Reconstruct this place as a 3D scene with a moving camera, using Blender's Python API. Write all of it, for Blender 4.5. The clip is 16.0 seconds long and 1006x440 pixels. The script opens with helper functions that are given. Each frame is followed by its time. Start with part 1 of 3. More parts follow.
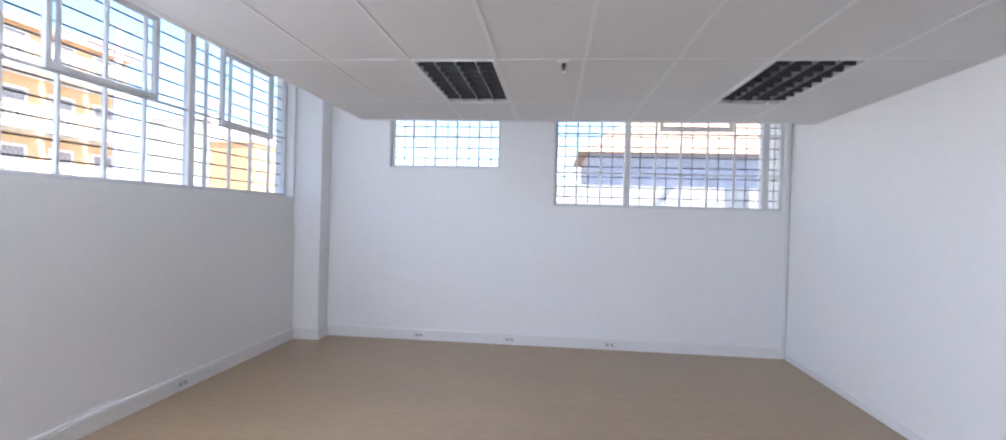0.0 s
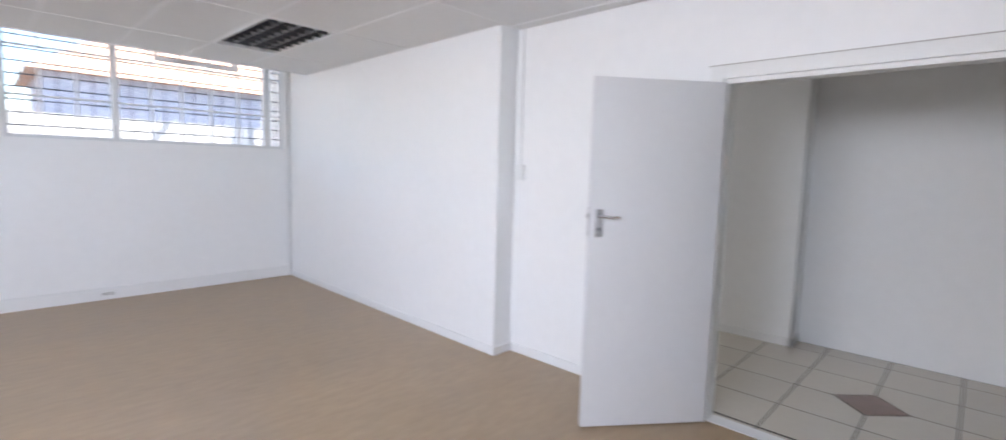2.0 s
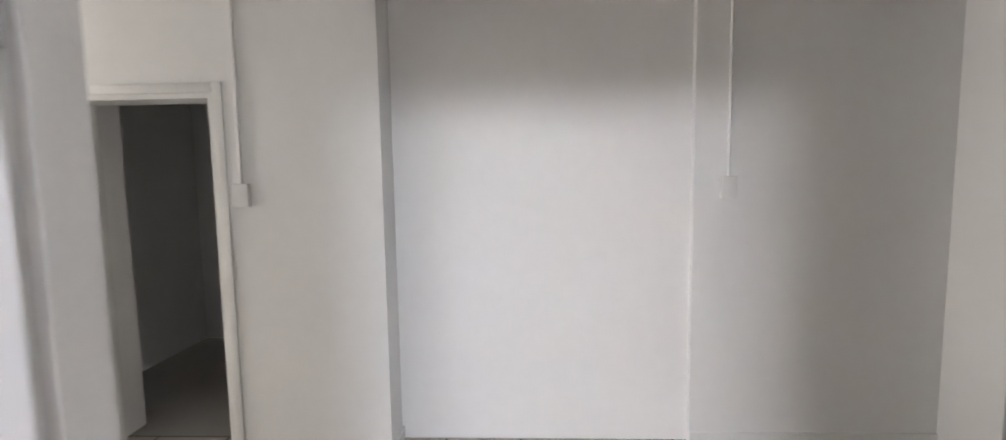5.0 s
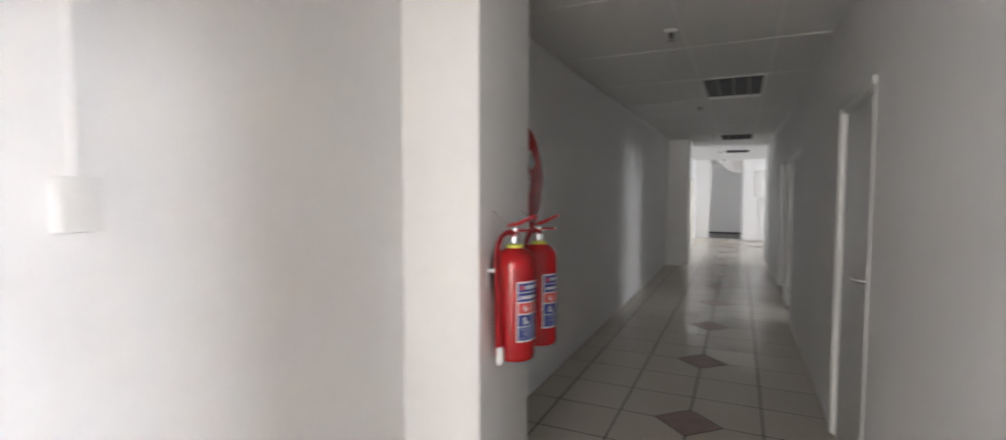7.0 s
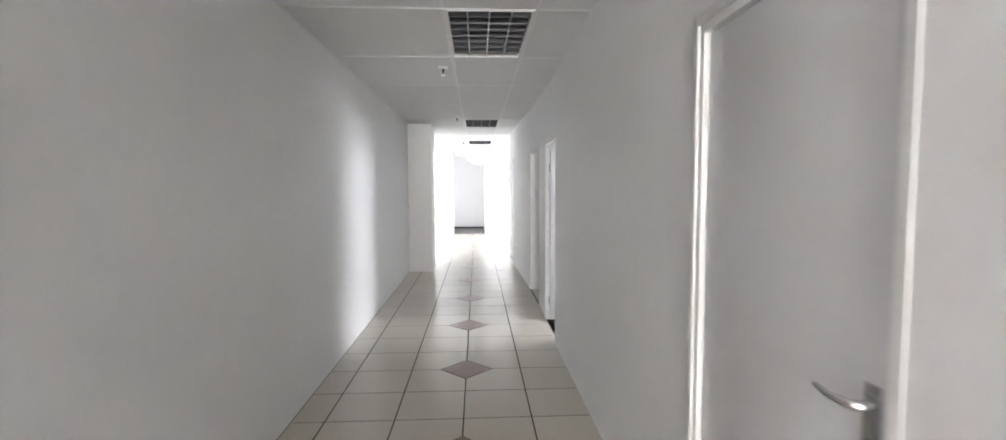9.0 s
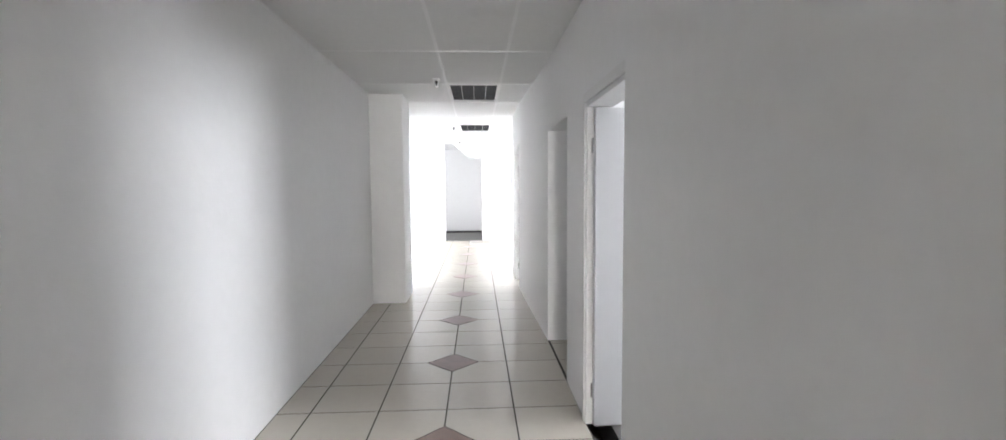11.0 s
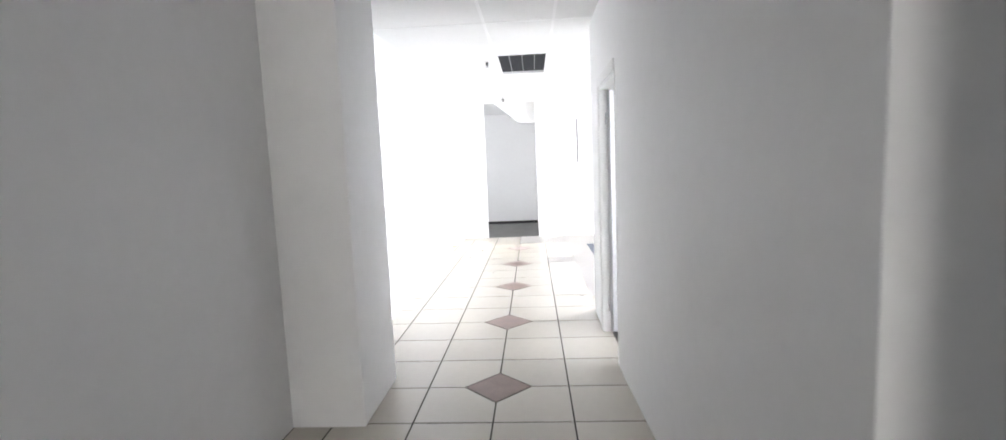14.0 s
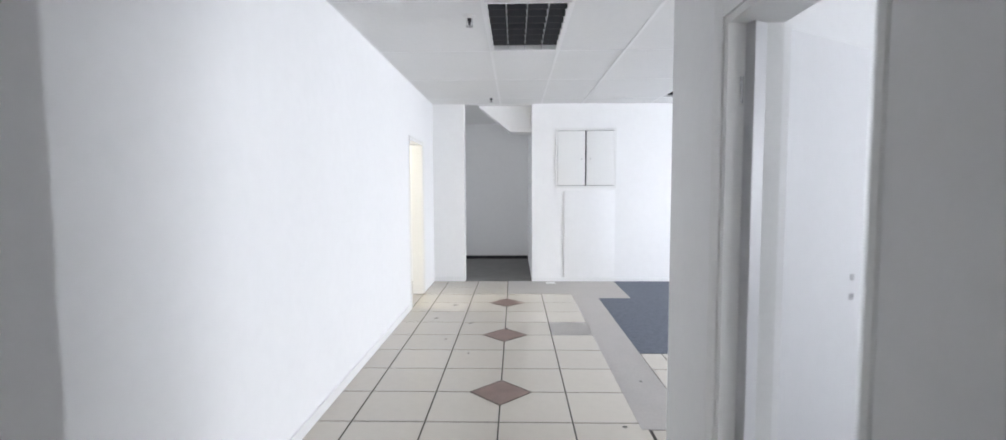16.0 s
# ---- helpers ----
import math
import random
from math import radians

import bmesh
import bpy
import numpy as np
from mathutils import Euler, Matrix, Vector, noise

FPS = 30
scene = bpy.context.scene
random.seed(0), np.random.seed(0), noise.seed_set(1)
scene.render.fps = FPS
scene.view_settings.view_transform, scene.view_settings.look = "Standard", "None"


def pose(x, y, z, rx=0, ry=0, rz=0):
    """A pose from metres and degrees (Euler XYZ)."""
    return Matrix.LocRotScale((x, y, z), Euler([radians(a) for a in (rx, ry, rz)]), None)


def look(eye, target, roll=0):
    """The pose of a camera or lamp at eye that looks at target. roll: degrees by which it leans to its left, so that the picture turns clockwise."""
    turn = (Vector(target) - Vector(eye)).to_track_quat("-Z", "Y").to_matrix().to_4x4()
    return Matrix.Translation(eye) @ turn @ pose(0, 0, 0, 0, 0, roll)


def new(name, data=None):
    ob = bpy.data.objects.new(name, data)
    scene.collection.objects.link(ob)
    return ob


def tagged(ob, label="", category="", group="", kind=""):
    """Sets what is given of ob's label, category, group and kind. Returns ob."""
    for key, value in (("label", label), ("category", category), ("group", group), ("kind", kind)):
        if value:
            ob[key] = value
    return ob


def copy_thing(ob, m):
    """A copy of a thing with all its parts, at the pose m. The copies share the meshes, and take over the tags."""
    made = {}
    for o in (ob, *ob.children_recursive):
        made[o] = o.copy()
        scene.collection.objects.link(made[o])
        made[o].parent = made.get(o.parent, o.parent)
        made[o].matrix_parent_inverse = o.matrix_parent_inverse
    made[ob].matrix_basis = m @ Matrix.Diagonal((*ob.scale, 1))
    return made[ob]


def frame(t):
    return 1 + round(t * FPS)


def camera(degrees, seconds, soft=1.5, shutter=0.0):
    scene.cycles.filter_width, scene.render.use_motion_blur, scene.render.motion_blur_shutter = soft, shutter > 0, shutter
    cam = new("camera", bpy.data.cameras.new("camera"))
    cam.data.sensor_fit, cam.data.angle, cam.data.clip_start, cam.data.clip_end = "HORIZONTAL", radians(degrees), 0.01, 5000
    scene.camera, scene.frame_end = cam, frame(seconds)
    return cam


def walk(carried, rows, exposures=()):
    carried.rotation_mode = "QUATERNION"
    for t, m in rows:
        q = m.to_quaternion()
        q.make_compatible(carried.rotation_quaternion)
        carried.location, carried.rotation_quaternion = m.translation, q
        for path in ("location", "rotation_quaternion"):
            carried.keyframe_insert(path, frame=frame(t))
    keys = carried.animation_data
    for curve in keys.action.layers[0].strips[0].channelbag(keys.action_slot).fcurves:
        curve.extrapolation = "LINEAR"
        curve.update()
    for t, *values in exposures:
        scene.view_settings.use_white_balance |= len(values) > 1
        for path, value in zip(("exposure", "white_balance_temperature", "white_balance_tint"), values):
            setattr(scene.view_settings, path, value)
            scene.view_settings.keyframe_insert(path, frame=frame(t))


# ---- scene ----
cam = camera(90.1, 16.0, shutter=0.4)
PATH = [
    (0, (3.907, -4.302, 1.589), (4.103, -6.293, 1.57), 1.6),
    (0.5, (3.979, -4.187, 1.546), (3.975, -6.18, 1.377), 1.0),
    (1, (4.055, -3.929, 1.505), (3.857, -5.908, 1.291), 0.6),
    (1.5, (4.131, -3.756, 1.488), (3.214, -5.527, 1.339), 1.3),
    (2, (4.119, -3.628, 1.526), (2.676, -4.998, 1.326), 1.5),
    (2.5, (3.981, -3.607, 1.496), (2.232, -4.563, 1.336), 1.1),
    (3, (3.647, -3.624, 1.516), (1.773, -4.306, 1.363), 0.8),
    (3.5, (3.235, -3.768, 1.503), (1.279, -4.153, 1.343), 0.4),
    (3.7, (3.06, -3.828, 1.522), (1.087, -4.108, 1.35), -0.3),
    (5.8, (1.06, -4.032, 1.608), (-0.848, -3.87, 1.438), 0.3),
    (6, (0.91, -3.97, 1.597), (-0.97, -3.633, 1.45), 0.2),
    (6.3, (0.656, -3.824, 1.567), (-1.136, -2.942, 1.462), -1.5),
    (6.5, (0.465, -3.755, 1.559), (-1.056, -2.462, 1.444), -0.4),
    (7, (0.277, -3.493, 1.527), (-0.574, -1.687, 1.419), 0.1),
    (7.5, (0.206, -3.112, 1.542), (-0.179, -1.154, 1.412), -0.6),
    (8, (0.132, -2.617, 1.548), (0.17, -0.621, 1.431), -2.5),
    (8.5, (0.104, -2.031, 1.518), (0.149, -0.037, 1.364), -2.2),
    (9, (0.096, -1.421, 1.515), (0.2, 0.572, 1.385), -0.2),
    (11.3, (0.232, 1.588, 1.481), (0.332, 3.58, 1.344), -0.5),
    (11.5, (0.239, 1.832, 1.452), (0.313, 3.827, 1.341), -1.6),
    (12, (0.273, 2.485, 1.47), (0.226, 4.478, 1.31), -0.6),
    (12.5, (0.294, 3.132, 1.476), (0.323, 5.127, 1.339), -1.0),
    (13, (0.33, 3.765, 1.47), (0.24, 5.76, 1.375), -0.5),
    (13.5, (0.29, 4.338, 1.454), (0.228, 6.33, 1.288), -0.8),
    (14, (0.267, 5.016, 1.407), (0.143, 7.0, 1.194), -2.4),
    (14.5, (0.257, 5.579, 1.429), (0.164, 7.567, 1.238), -0.5),
    (15, (0.21, 6.213, 1.395), (0.172, 8.206, 1.24), -1.6),
    (15.5, (0.166, 6.819, 1.4), (0.057, 8.812, 1.277), 0.3),
    (16, (0.104, 7.389, 1.43), (0.055, 9.384, 1.296), -0.2),
]
walk(cam, [(t, look(eye, target, roll)) for t, eye, target, roll in PATH],
     exposures=((0, 2.08, 6050, 10), (1.5, 2.2, 6150, 10), (2.5, 2.4, 6400, 10), (3.7, 2.2, 6650, 10), (5.8, 3.35, 6700, 10), (6.3, 3.15, 6700, 10), (7.0, 3.95, 6600, 10),
                (7.5, 4.5, 6450, 10), (8.0, 4.9, 6400, 10), (8.5, 5.2, 6400, 10), (9.0, 5.65, 6400, 10), (11.5, 5.5, 6350, 10), (12.5, 5.35, 6350, 10), (13.5, 5.4, 6450, 10), (14.0, 5.35, 6350, 10), (14.5, 5.05, 6350, 10),
                (15.0, 4.7, 6150, 10), (15.5, 4.5, 6150, 10), (16.0, 4.15, 6200, 10)))

# ---- light: sky, one sun, added area lamps for daylight; only the office one has a window ----
world = bpy.data.worlds.new("world")
scene.world = world
world.use_nodes = True
wn = world.node_tree
sky = wn.nodes.new("ShaderNodeTexSky")
sky.sky_type = 'NISHITA'
sky.sun_disc = False
sky.sun_elevation = radians(50)
sky.sun_rotation = radians(-70)
wn.links.new(sky.outputs[0], wn.nodes["Background"].inputs[0])
wn.nodes["Background"].inputs[1].default_value = 0.15
sun = new("sun", bpy.data.lights.new("sun", 'SUN'))
sun.data.energy, sun.data.angle, sun.data.color = 5.0, radians(0.5), (1, 0.95, 0.87)
sun.matrix_world = look((-8, 3, 12), (0, 0, 0))


def added_daylight(eye, target, w, h, watts, color=(0.95, 0.96, 1.0)):
    la = bpy.data.lights.new("added_daylight", 'AREA')
    la.shape, la.size, la.size_y, la.energy, la.color = 'RECTANGLE', w, h, watts, color
    ob = new("added_daylight", la)
    ob.matrix_world = look(eye, target)
    return ob


added_daylight((7.0, -4.8, 2.5), (3, -6.6, 1.5), 2.6, 1.4, 46, (0.84, 0.88, 1.0))       # office
added_daylight((6.9, 12.0, 1.7), (0, 12.2, 1.1), 4.0, 1.7, 18.5)       # open room
added_daylight((6.8, 3.3, 1.6), (0.9, 3.9, 1.3), 2.2, 1.8, 7.0)          # front room
# Added to lift the passage slightly; the wall behind it is solid.
added_daylight((3.2, 5.2, 1.5), (1, 5.2, 1.2), 0.6, 1.0, 0.06)          # side office
added_daylight((3.5, 8.0, 1.6), (1, 8.6, 1.2), 1.3, 1.2, 2.6)          # end office
added_daylight((-3.1, 13.6, 1.6), (-1.1, 13.6, 1.2), 0.9, 1.2, 3, (1.0, 0.92, 0.74))
# Added fill from the hall's unseen far end; no window is built there.
added_daylight((-0.1, -11.4, 1.5), (-0.1, -3, 1.35), 1.7, 1.9, 19, (1.0, 0.95, 0.9))
# Added to brighten the alcove from its unseen left side.
added_daylight((-2.9, 16.2, 1.7), (0, 16.3, 1.2), 1.4, 1.3, 0.9)

# ---- materials ----


def material(name, color, rough=0.6, metal=0.0, vary=0.06, scale=3.0, bump=0.0, bump_scale=60.0, stretch=(1, 1, 1), per_object=0.0, spec=0.5):
    """Paint, plaster, plastic or metal with two scales of variation and a fine relief."""
    m = bpy.data.materials.new(name)
    m.use_nodes = True
    nt = m.node_tree
    N, L = nt.nodes, nt.links
    b = N["Principled BSDF"]
    b.inputs["Roughness"].default_value, b.inputs["Metallic"].default_value = rough, metal
    b.inputs["Specular IOR Level"].default_value = spec
    tc = N.new("ShaderNodeTexCoord")
    mp = N.new("ShaderNodeMapping")
    mp.inputs["Scale"].default_value = stretch
    L.new(tc.outputs["Object"], mp.inputs[0])
    n1, n2 = N.new("ShaderNodeTexNoise"), N.new("ShaderNodeTexNoise")
    n1.inputs["Scale"].default_value, n2.inputs["Scale"].default_value = scale, scale * 11
    n1.inputs["Detail"].default_value, n2.inputs["Detail"].default_value = 4, 3
    for n in (n1, n2):
        L.new(mp.outputs[0], n.inputs[0])
    mix = N.new("ShaderNodeMath")
    mix.operation = 'ADD'
    L.new(n1.outputs[0], mix.inputs[0])
    L.new(n2.outputs[0], mix.inputs[1])
    rng = N.new("ShaderNodeMapRange")
    rng.inputs[1].default_value, rng.inputs[2].default_value = 0.6, 1.4
    rng.inputs[3].default_value, rng.inputs[4].default_value = 1 - vary, 1 + vary
    L.new(mix.outputs[0], rng.inputs[0])
    val = rng.outputs[0]
    if per_object:
        oi = N.new("ShaderNodeObjectInfo")
        r2 = N.new("ShaderNodeMapRange")
        r2.inputs[3].default_value, r2.inputs[4].default_value = 1 - per_object, 1 + per_object
        L.new(oi.outputs["Random"], r2.inputs[0])
        mu = N.new("ShaderNodeMath")
        mu.operation = 'MULTIPLY'
        L.new(val, mu.inputs[0])
        L.new(r2.outputs[0], mu.inputs[1])
        val = mu.outputs[0]
    vm = N.new("ShaderNodeVectorMath")
    vm.operation = 'SCALE'
    vm.inputs[0].default_value = color
    L.new(val, vm.inputs["Scale"])
    L.new(vm.outputs[0], b.inputs["Base Color"])
    rr = N.new("ShaderNodeMapRange")
    rr.inputs[3].default_value, rr.inputs[4].default_value = max(rough - 0.07, 0.02), min(rough + 0.07, 1)
    L.new(n1.outputs[0], rr.inputs[0])
    L.new(rr.outputs[0], b.inputs["Roughness"])
    if bump:
        n3 = N.new("ShaderNodeTexNoise")
        n3.inputs["Scale"].default_value = bump_scale
        n3.inputs["Detail"].default_value = 5
        L.new(mp.outputs[0], n3.inputs[0])
        bp = N.new("ShaderNodeBump")
        bp.inputs["Strength"].default_value, bp.inputs["Distance"].default_value = bump, 0.004
        L.new(n3.outputs[0], bp.inputs["Height"])
        L.new(bp.outputs[0], b.inputs["Normal"])
    return m


PAINT = material("wall_paint", (0.865, 0.865, 0.865), 0.62, vary=0.02, scale=1.2, bump=0.25, bump_scale=35)
CEIL = material("ceiling_board", (0.79, 0.79, 0.785), 0.85, vary=0.025, scale=2.0, bump=0.3, bump_scale=90)
TBAR = material("white_metal", (0.84, 0.84, 0.84), 0.4, vary=0.02)
DOOR = material("door_paint", (0.68, 0.68, 0.69), 0.33, vary=0.02, scale=2.0, bump=0.08, bump_scale=25)
FRAME = material("frame_paint", (0.80, 0.80, 0.79), 0.52, vary=0.03, scale=5)
SKIRT = material("skirting_paint", (0.82, 0.82, 0.82), 0.4, vary=0.03, scale=4)
WOODFLOOR = material("laminate", (0.38, 0.275, 0.172), 0.34, vary=0.13, scale=1.2, bump=0.02, bump_scale=12, stretch=(0.5, 1.5, 1))
TILE = material("floor_tile", (0.60, 0.56, 0.49), 0.22, vary=0.03, scale=1.5, bump=0.015, bump_scale=6, per_object=0.03)
TILEDARK = material("diamond_tile", (0.24, 0.165, 0.14), 0.38, vary=0.3, scale=9, bump=0.2, bump_scale=40, per_object=0.06)
GROUT = material("grout", (0.05, 0.042, 0.036), 0.9, vary=0.3, scale=8)
GREYVINYL = material("grey_vinyl", (0.42, 0.40, 0.38), 0.5, vary=0.08, scale=4)
CARPET = material("carpet_tile", (0.12, 0.135, 0.17), 0.95, vary=0.3, scale=20, bump=0.6, bump_scale=200)
CONCRETE = material("dark_concrete", (0.17, 0.165, 0.16), 0.8, vary=0.2, scale=5, bump=0.3)
CHROME = material("chrome", (0.62, 0.62, 0.63), 0.22, 1.0, vary=0.05, scale=20)
BRASS = material("worn_brass", (0.20, 0.11, 0.06), 0.45, 1.0, vary=0.35, scale=40)
RED = material("red_enamel", (0.42, 0.009, 0.013), 0.25, vary=0.08, scale=6)
REDDARK = material("dusty_red", (0.30, 0.010, 0.014), 0.6, vary=0.12, scale=8, spec=0.2)
BLACK = material("black_rubber", (0.02, 0.02, 0.022), 0.55, vary=0.2, scale=20)
WHITEPL = material("white_plastic", (0.80, 0.80, 0.79), 0.35, vary=0.02)
LABELBLUE = material("label_blue", (0.02, 0.035, 0.22), 0.35, vary=0.1, scale=20)
LABELRED = material("label_red", (0.65, 0.08, 0.07), 0.35, vary=0.1, scale=20)
YELLOW = material("yellow_collar", (0.75, 0.72, 0.10), 0.4, vary=0.1, scale=20)
# Near-black for the unlit lamps: the recess's shade is put into the colour.
LOUVRESHADE = material("shaded_louvre", (0.07, 0.073, 0.08), 0.5, 0.3, vary=0.1, scale=10)
RECESSSHADE = material("shaded_lamp_recess", (0.05, 0.05, 0.055), 0.5, 0.3, vary=0.1, scale=10)
BLADE = material("blade_metal", (0.50, 0.50, 0.52), 0.35, 0.8, vary=0.1, scale=10)
STEEL = material("window_steel", (0.72, 0.73, 0.74), 0.45, vary=0.05, scale=10)
BAR = material("burglar_bar", (0.16, 0.16, 0.18), 0.5, 0.2, vary=0.1, scale=20)
OCHRE = material("ochre_render", (0.74, 0.47, 0.25), 0.85, vary=0.1, scale=1.0, bump=0.3)
PALE = material("pale_render", (0.76, 0.73, 0.68), 0.85, vary=0.1, scale=1.0, bump=0.3)
GREYWALL = material("grey_render", (0.46, 0.46, 0.53), 0.9, vary=0.25, scale=0.8, bump=0.3)
ROOF = material("clay_roof", (0.56, 0.36, 0.25), 0.8, vary=0.2, scale=3, bump=0.4, bump_scale=20)
# Dark panes outside, with glare and haze put into a lighter colour.
HAZEGLASS = material("hazed_window", (0.30, 0.27, 0.27), 0.25, vary=0.1)
ASPHALT = material("ground", (0.16, 0.155, 0.15), 0.9, vary=0.2, scale=0.7, bump=0.3)
GLASS = bpy.data.materials.new("glass")
GLASS.use_nodes = True
_b = GLASS.node_tree.nodes["Principled BSDF"]
_b.inputs["Transmission Weight"].default_value = 1.0
_b.inputs["Roughness"].default_value = 0.0
_b.inputs["IOR"].default_value = 1.01

# ---- building helpers ----


def box(bm, x0, x1, y0, y1, z0, z1):
    v = [bm.verts.new(p) for p in ((x0, y0, z0), (x1, y0, z0), (x1, y1, z0), (x0, y1, z0), (x0, y0, z1), (x1, y0, z1), (x1, y1, z1), (x0, y1, z1))]
    for f in ((3, 2, 1, 0), (4, 5, 6, 7), (0, 1, 5, 4), (1, 2, 6, 5), (2, 3, 7, 6), (3, 0, 4, 7)):
        bm.faces.new([v[i] for i in f])


def prism(bm, pts, axis, a, b):
    """A flat outline carried from a to b along an axis (0 x, 1 y, 2 z)."""
    def at(p, d):
        q = list(p)
        q.insert(axis, d)
        return q
    n = len(pts)
    u, w = [bm.verts.new(at(p, a)) for p in pts], [bm.verts.new(at(p, b)) for p in pts]
    bm.faces.new(u)
    bm.faces.new(w[::-1])
    for i in range(n):
        bm.faces.new((u[i], w[i], w[(i + 1) % n], u[(i + 1) % n]))
    bmesh.ops.recalc_face_normals(bm, faces=bm.faces)


def lathe(bm, profile, m=Matrix(), seg=28):
    """A turned body: profile of (radius, height) about z, put at m."""
    rings = []
    for r, z in profile:
        rings.append([bm.verts.new(m @ Vector((r * math.cos(2 * math.pi * i / seg), r * math.sin(2 * math.pi * i / seg), z))) for i in range(seg)])
    for a, b in zip(rings, rings[1:]):
        for i in range(seg):
            bm.faces.new((a[i], a[(i + 1) % seg], b[(i + 1) % seg], b[i]))
    bm.faces.new(rings[0][::-1])
    bm.faces.new(rings[-1])


def tube(bm, pts, r, seg=8):
    """A round rod along a line of points."""
    pts = [Vector(p) for p in pts]
    rings = []
    for i, p in enumerate(pts):
        d = (pts[min(i + 1, len(pts) - 1)] - pts[max(i - 1, 0)]).normalized()
        q = d.to_track_quat('Z', 'Y').to_matrix()
        rr = r[i] if isinstance(r, (list, tuple)) else r
        rings.append([bm.verts.new(p + q @ Vector((rr * math.cos(2 * math.pi * k / seg), rr * math.sin(2 * math.pi * k / seg), 0))) for k in range(seg)])
    for a, b in zip(rings, rings[1:]):
        for k in range(seg):
            bm.faces.new((a[k], a[(k + 1) % seg], b[(k + 1) % seg], b[k]))
    bm.faces.new(rings[0][::-1])
    bm.faces.new(rings[-1])


def smooth(bm, deg=35):
    bmesh.ops.recalc_face_normals(bm, faces=bm.faces)
    for f in bm.faces:
        f.smooth = True
    for e in bm.edges:
        if len(e.link_faces) == 2 and e.calc_face_angle(0) > radians(deg):
            e.smooth = False


def bevel(bm, w=0.004, seg=2):
    bmesh.ops.bevel(bm, geom=bm.edges[:], offset=w, segments=seg, affect='EDGES', profile=0.6, clamp_overlap=True)
    smooth(bm)


def mesh(name, bm, mat):
    me = bpy.data.meshes.new(name)
    bm.to_mesh(me)
    bm.free()
    me.materials.append(mat)
    return me


def part(name, bm, mat, parent, label=""):
    ob = new(name, mesh(name, bm, mat))
    ob.parent = parent
    return tagged(ob, label)


def thing(name, label, category, m=Matrix(), group="", kind=""):
    ob = new(name)
    ob.matrix_world = m
    return tagged(ob, label, category, group, kind)


def boxes(*bs):
    bm = bmesh.new()
    for b in bs:
        box(bm, *b)
    return bm


def structure(name, bm, mat, label, category):
    return tagged(new(name, mesh(name, bm, mat)), label, category, kind="structure")


CZ = 2.64      # suspended ceiling
WT = 3.4       # slab
XR, XD = 0.82, 1.04   # corridor face and office face of the long wall
XL = -1.12     # corridor's other face
FAR = -10.47   # office window wall
XW = 7.07      # office side wall

# ---- walls ----


def pierced(x0, x1, y0, y1, z0, z1, holes):
    """Boxes of a wall that runs along y with holes (ya, yb, za, zb) through it."""
    out, y = [], y0
    for a, b, za, zb in sorted(holes):
        out.append((x0, x1, y, a, z0, z1))
        if za > z0:
            out.append((x0, x1, a, b, z0, za))
        if zb < z1:
            out.append((x0, x1, a, b, zb, z1))
        y = b
    out.append((x0, x1, y, y1, z0, z1))
    return out


def pierced_x(y0, y1, x0, x1, z0, z1, holes):
    return [(a, b, y0, y1, c, d) for (_, _, a, b, c, d) in pierced(0, 0, x0, x1, z0, z1, holes)]


DOORS = dict(office=(-4.78, -3.18, 0, 2.09), one=(-0.60, 0.24, 0, 2.045), two=(3.33, 4.26, 0, 1.99), passage=(4.92, 5.94, 0, 2.0), four=(8.39, 9.15, 0, 2.0))
XN = 0.842     # near stretch of the corridor face
XM = 0.885     # middle stretch of the corridor face, set back a little
lw = boxes(*pierced(0.94, XD, -11.5, -2.7, 0, WT, [DOORS["office"]]), *pierced(XN, XD, -2.7, 3.33, 0, WT, [DOORS["one"]]),
           (XM, XD, 3.33, 4.26, 1.99, WT), (XM, XD, 4.26, 4.92, 0, WT), (XM, XD, 4.92, 5.94, 2.0, WT), *pierced(XR, XD, 8.2, 9.72, 0, WT, [DOORS["four"]]))
prism(lw, [(XM, 5.94), (XD, 5.94), (XD, 8.2), (XR, 8.2)], 2, 0, WT)
structure("wall_long", lw, PAINT, "white painted plaster wall with doorways along a corridor", "wall")
wedge = bmesh.new()
prism(wedge, [(XD, FAR), (1.155, FAR), (1.245, -6.43), (XD, -6.43)], 2, 0, WT)
structure("wall_bulkhead", wedge, PAINT, "white painted projecting wall section of the office", "wall")
WB, WC, WA = (4.57, 5.97, 2.16, 3.1), (1.21, 3.90, 1.72, 3.1), (-10.16, -3.3, 1.745, 3.2)
structure("wall_south", boxes(*pierced_x(FAR - 0.24, FAR, XR, XW + 0.24, 0, WT, [WB, WC])), PAINT, "white painted office wall with two high barred windows", "wall")
structure("wall_east", boxes(*pierced(XW, XW + 0.24, FAR, -2.88, 0, WT, [WA])), PAINT, "white painted office wall with one long high window", "wall")
structure("wall_office_back", boxes((XD, XW + 0.24, -2.93, -2.70, 0, WT)), PAINT, "white painted wall closing the office", "wall")
pier = bmesh.new()
box(pier, XD - 0.001, 1.15, -3.06, -2.925, 0, WT)
bevel(pier, 0.006)
structure("wall_pier", pier, PAINT, "white painted narrow pier beside the double door", "pier")
structure("wall_corner_column", boxes((6.74, XW, FAR, -10.21, 0, WT)), PAINT, "white painted column in the corner of the office", "column")
structure("wall_corridor", boxes(*pierced(XL - 0.15, XL, -4.77, 14.9, 0, WT, [(13.2, 14.02, 0, 2.0)]), (XL, -1.07, -3.07, -1.67, 0, CZ)), PAINT, "white painted corridor wall", "wall")
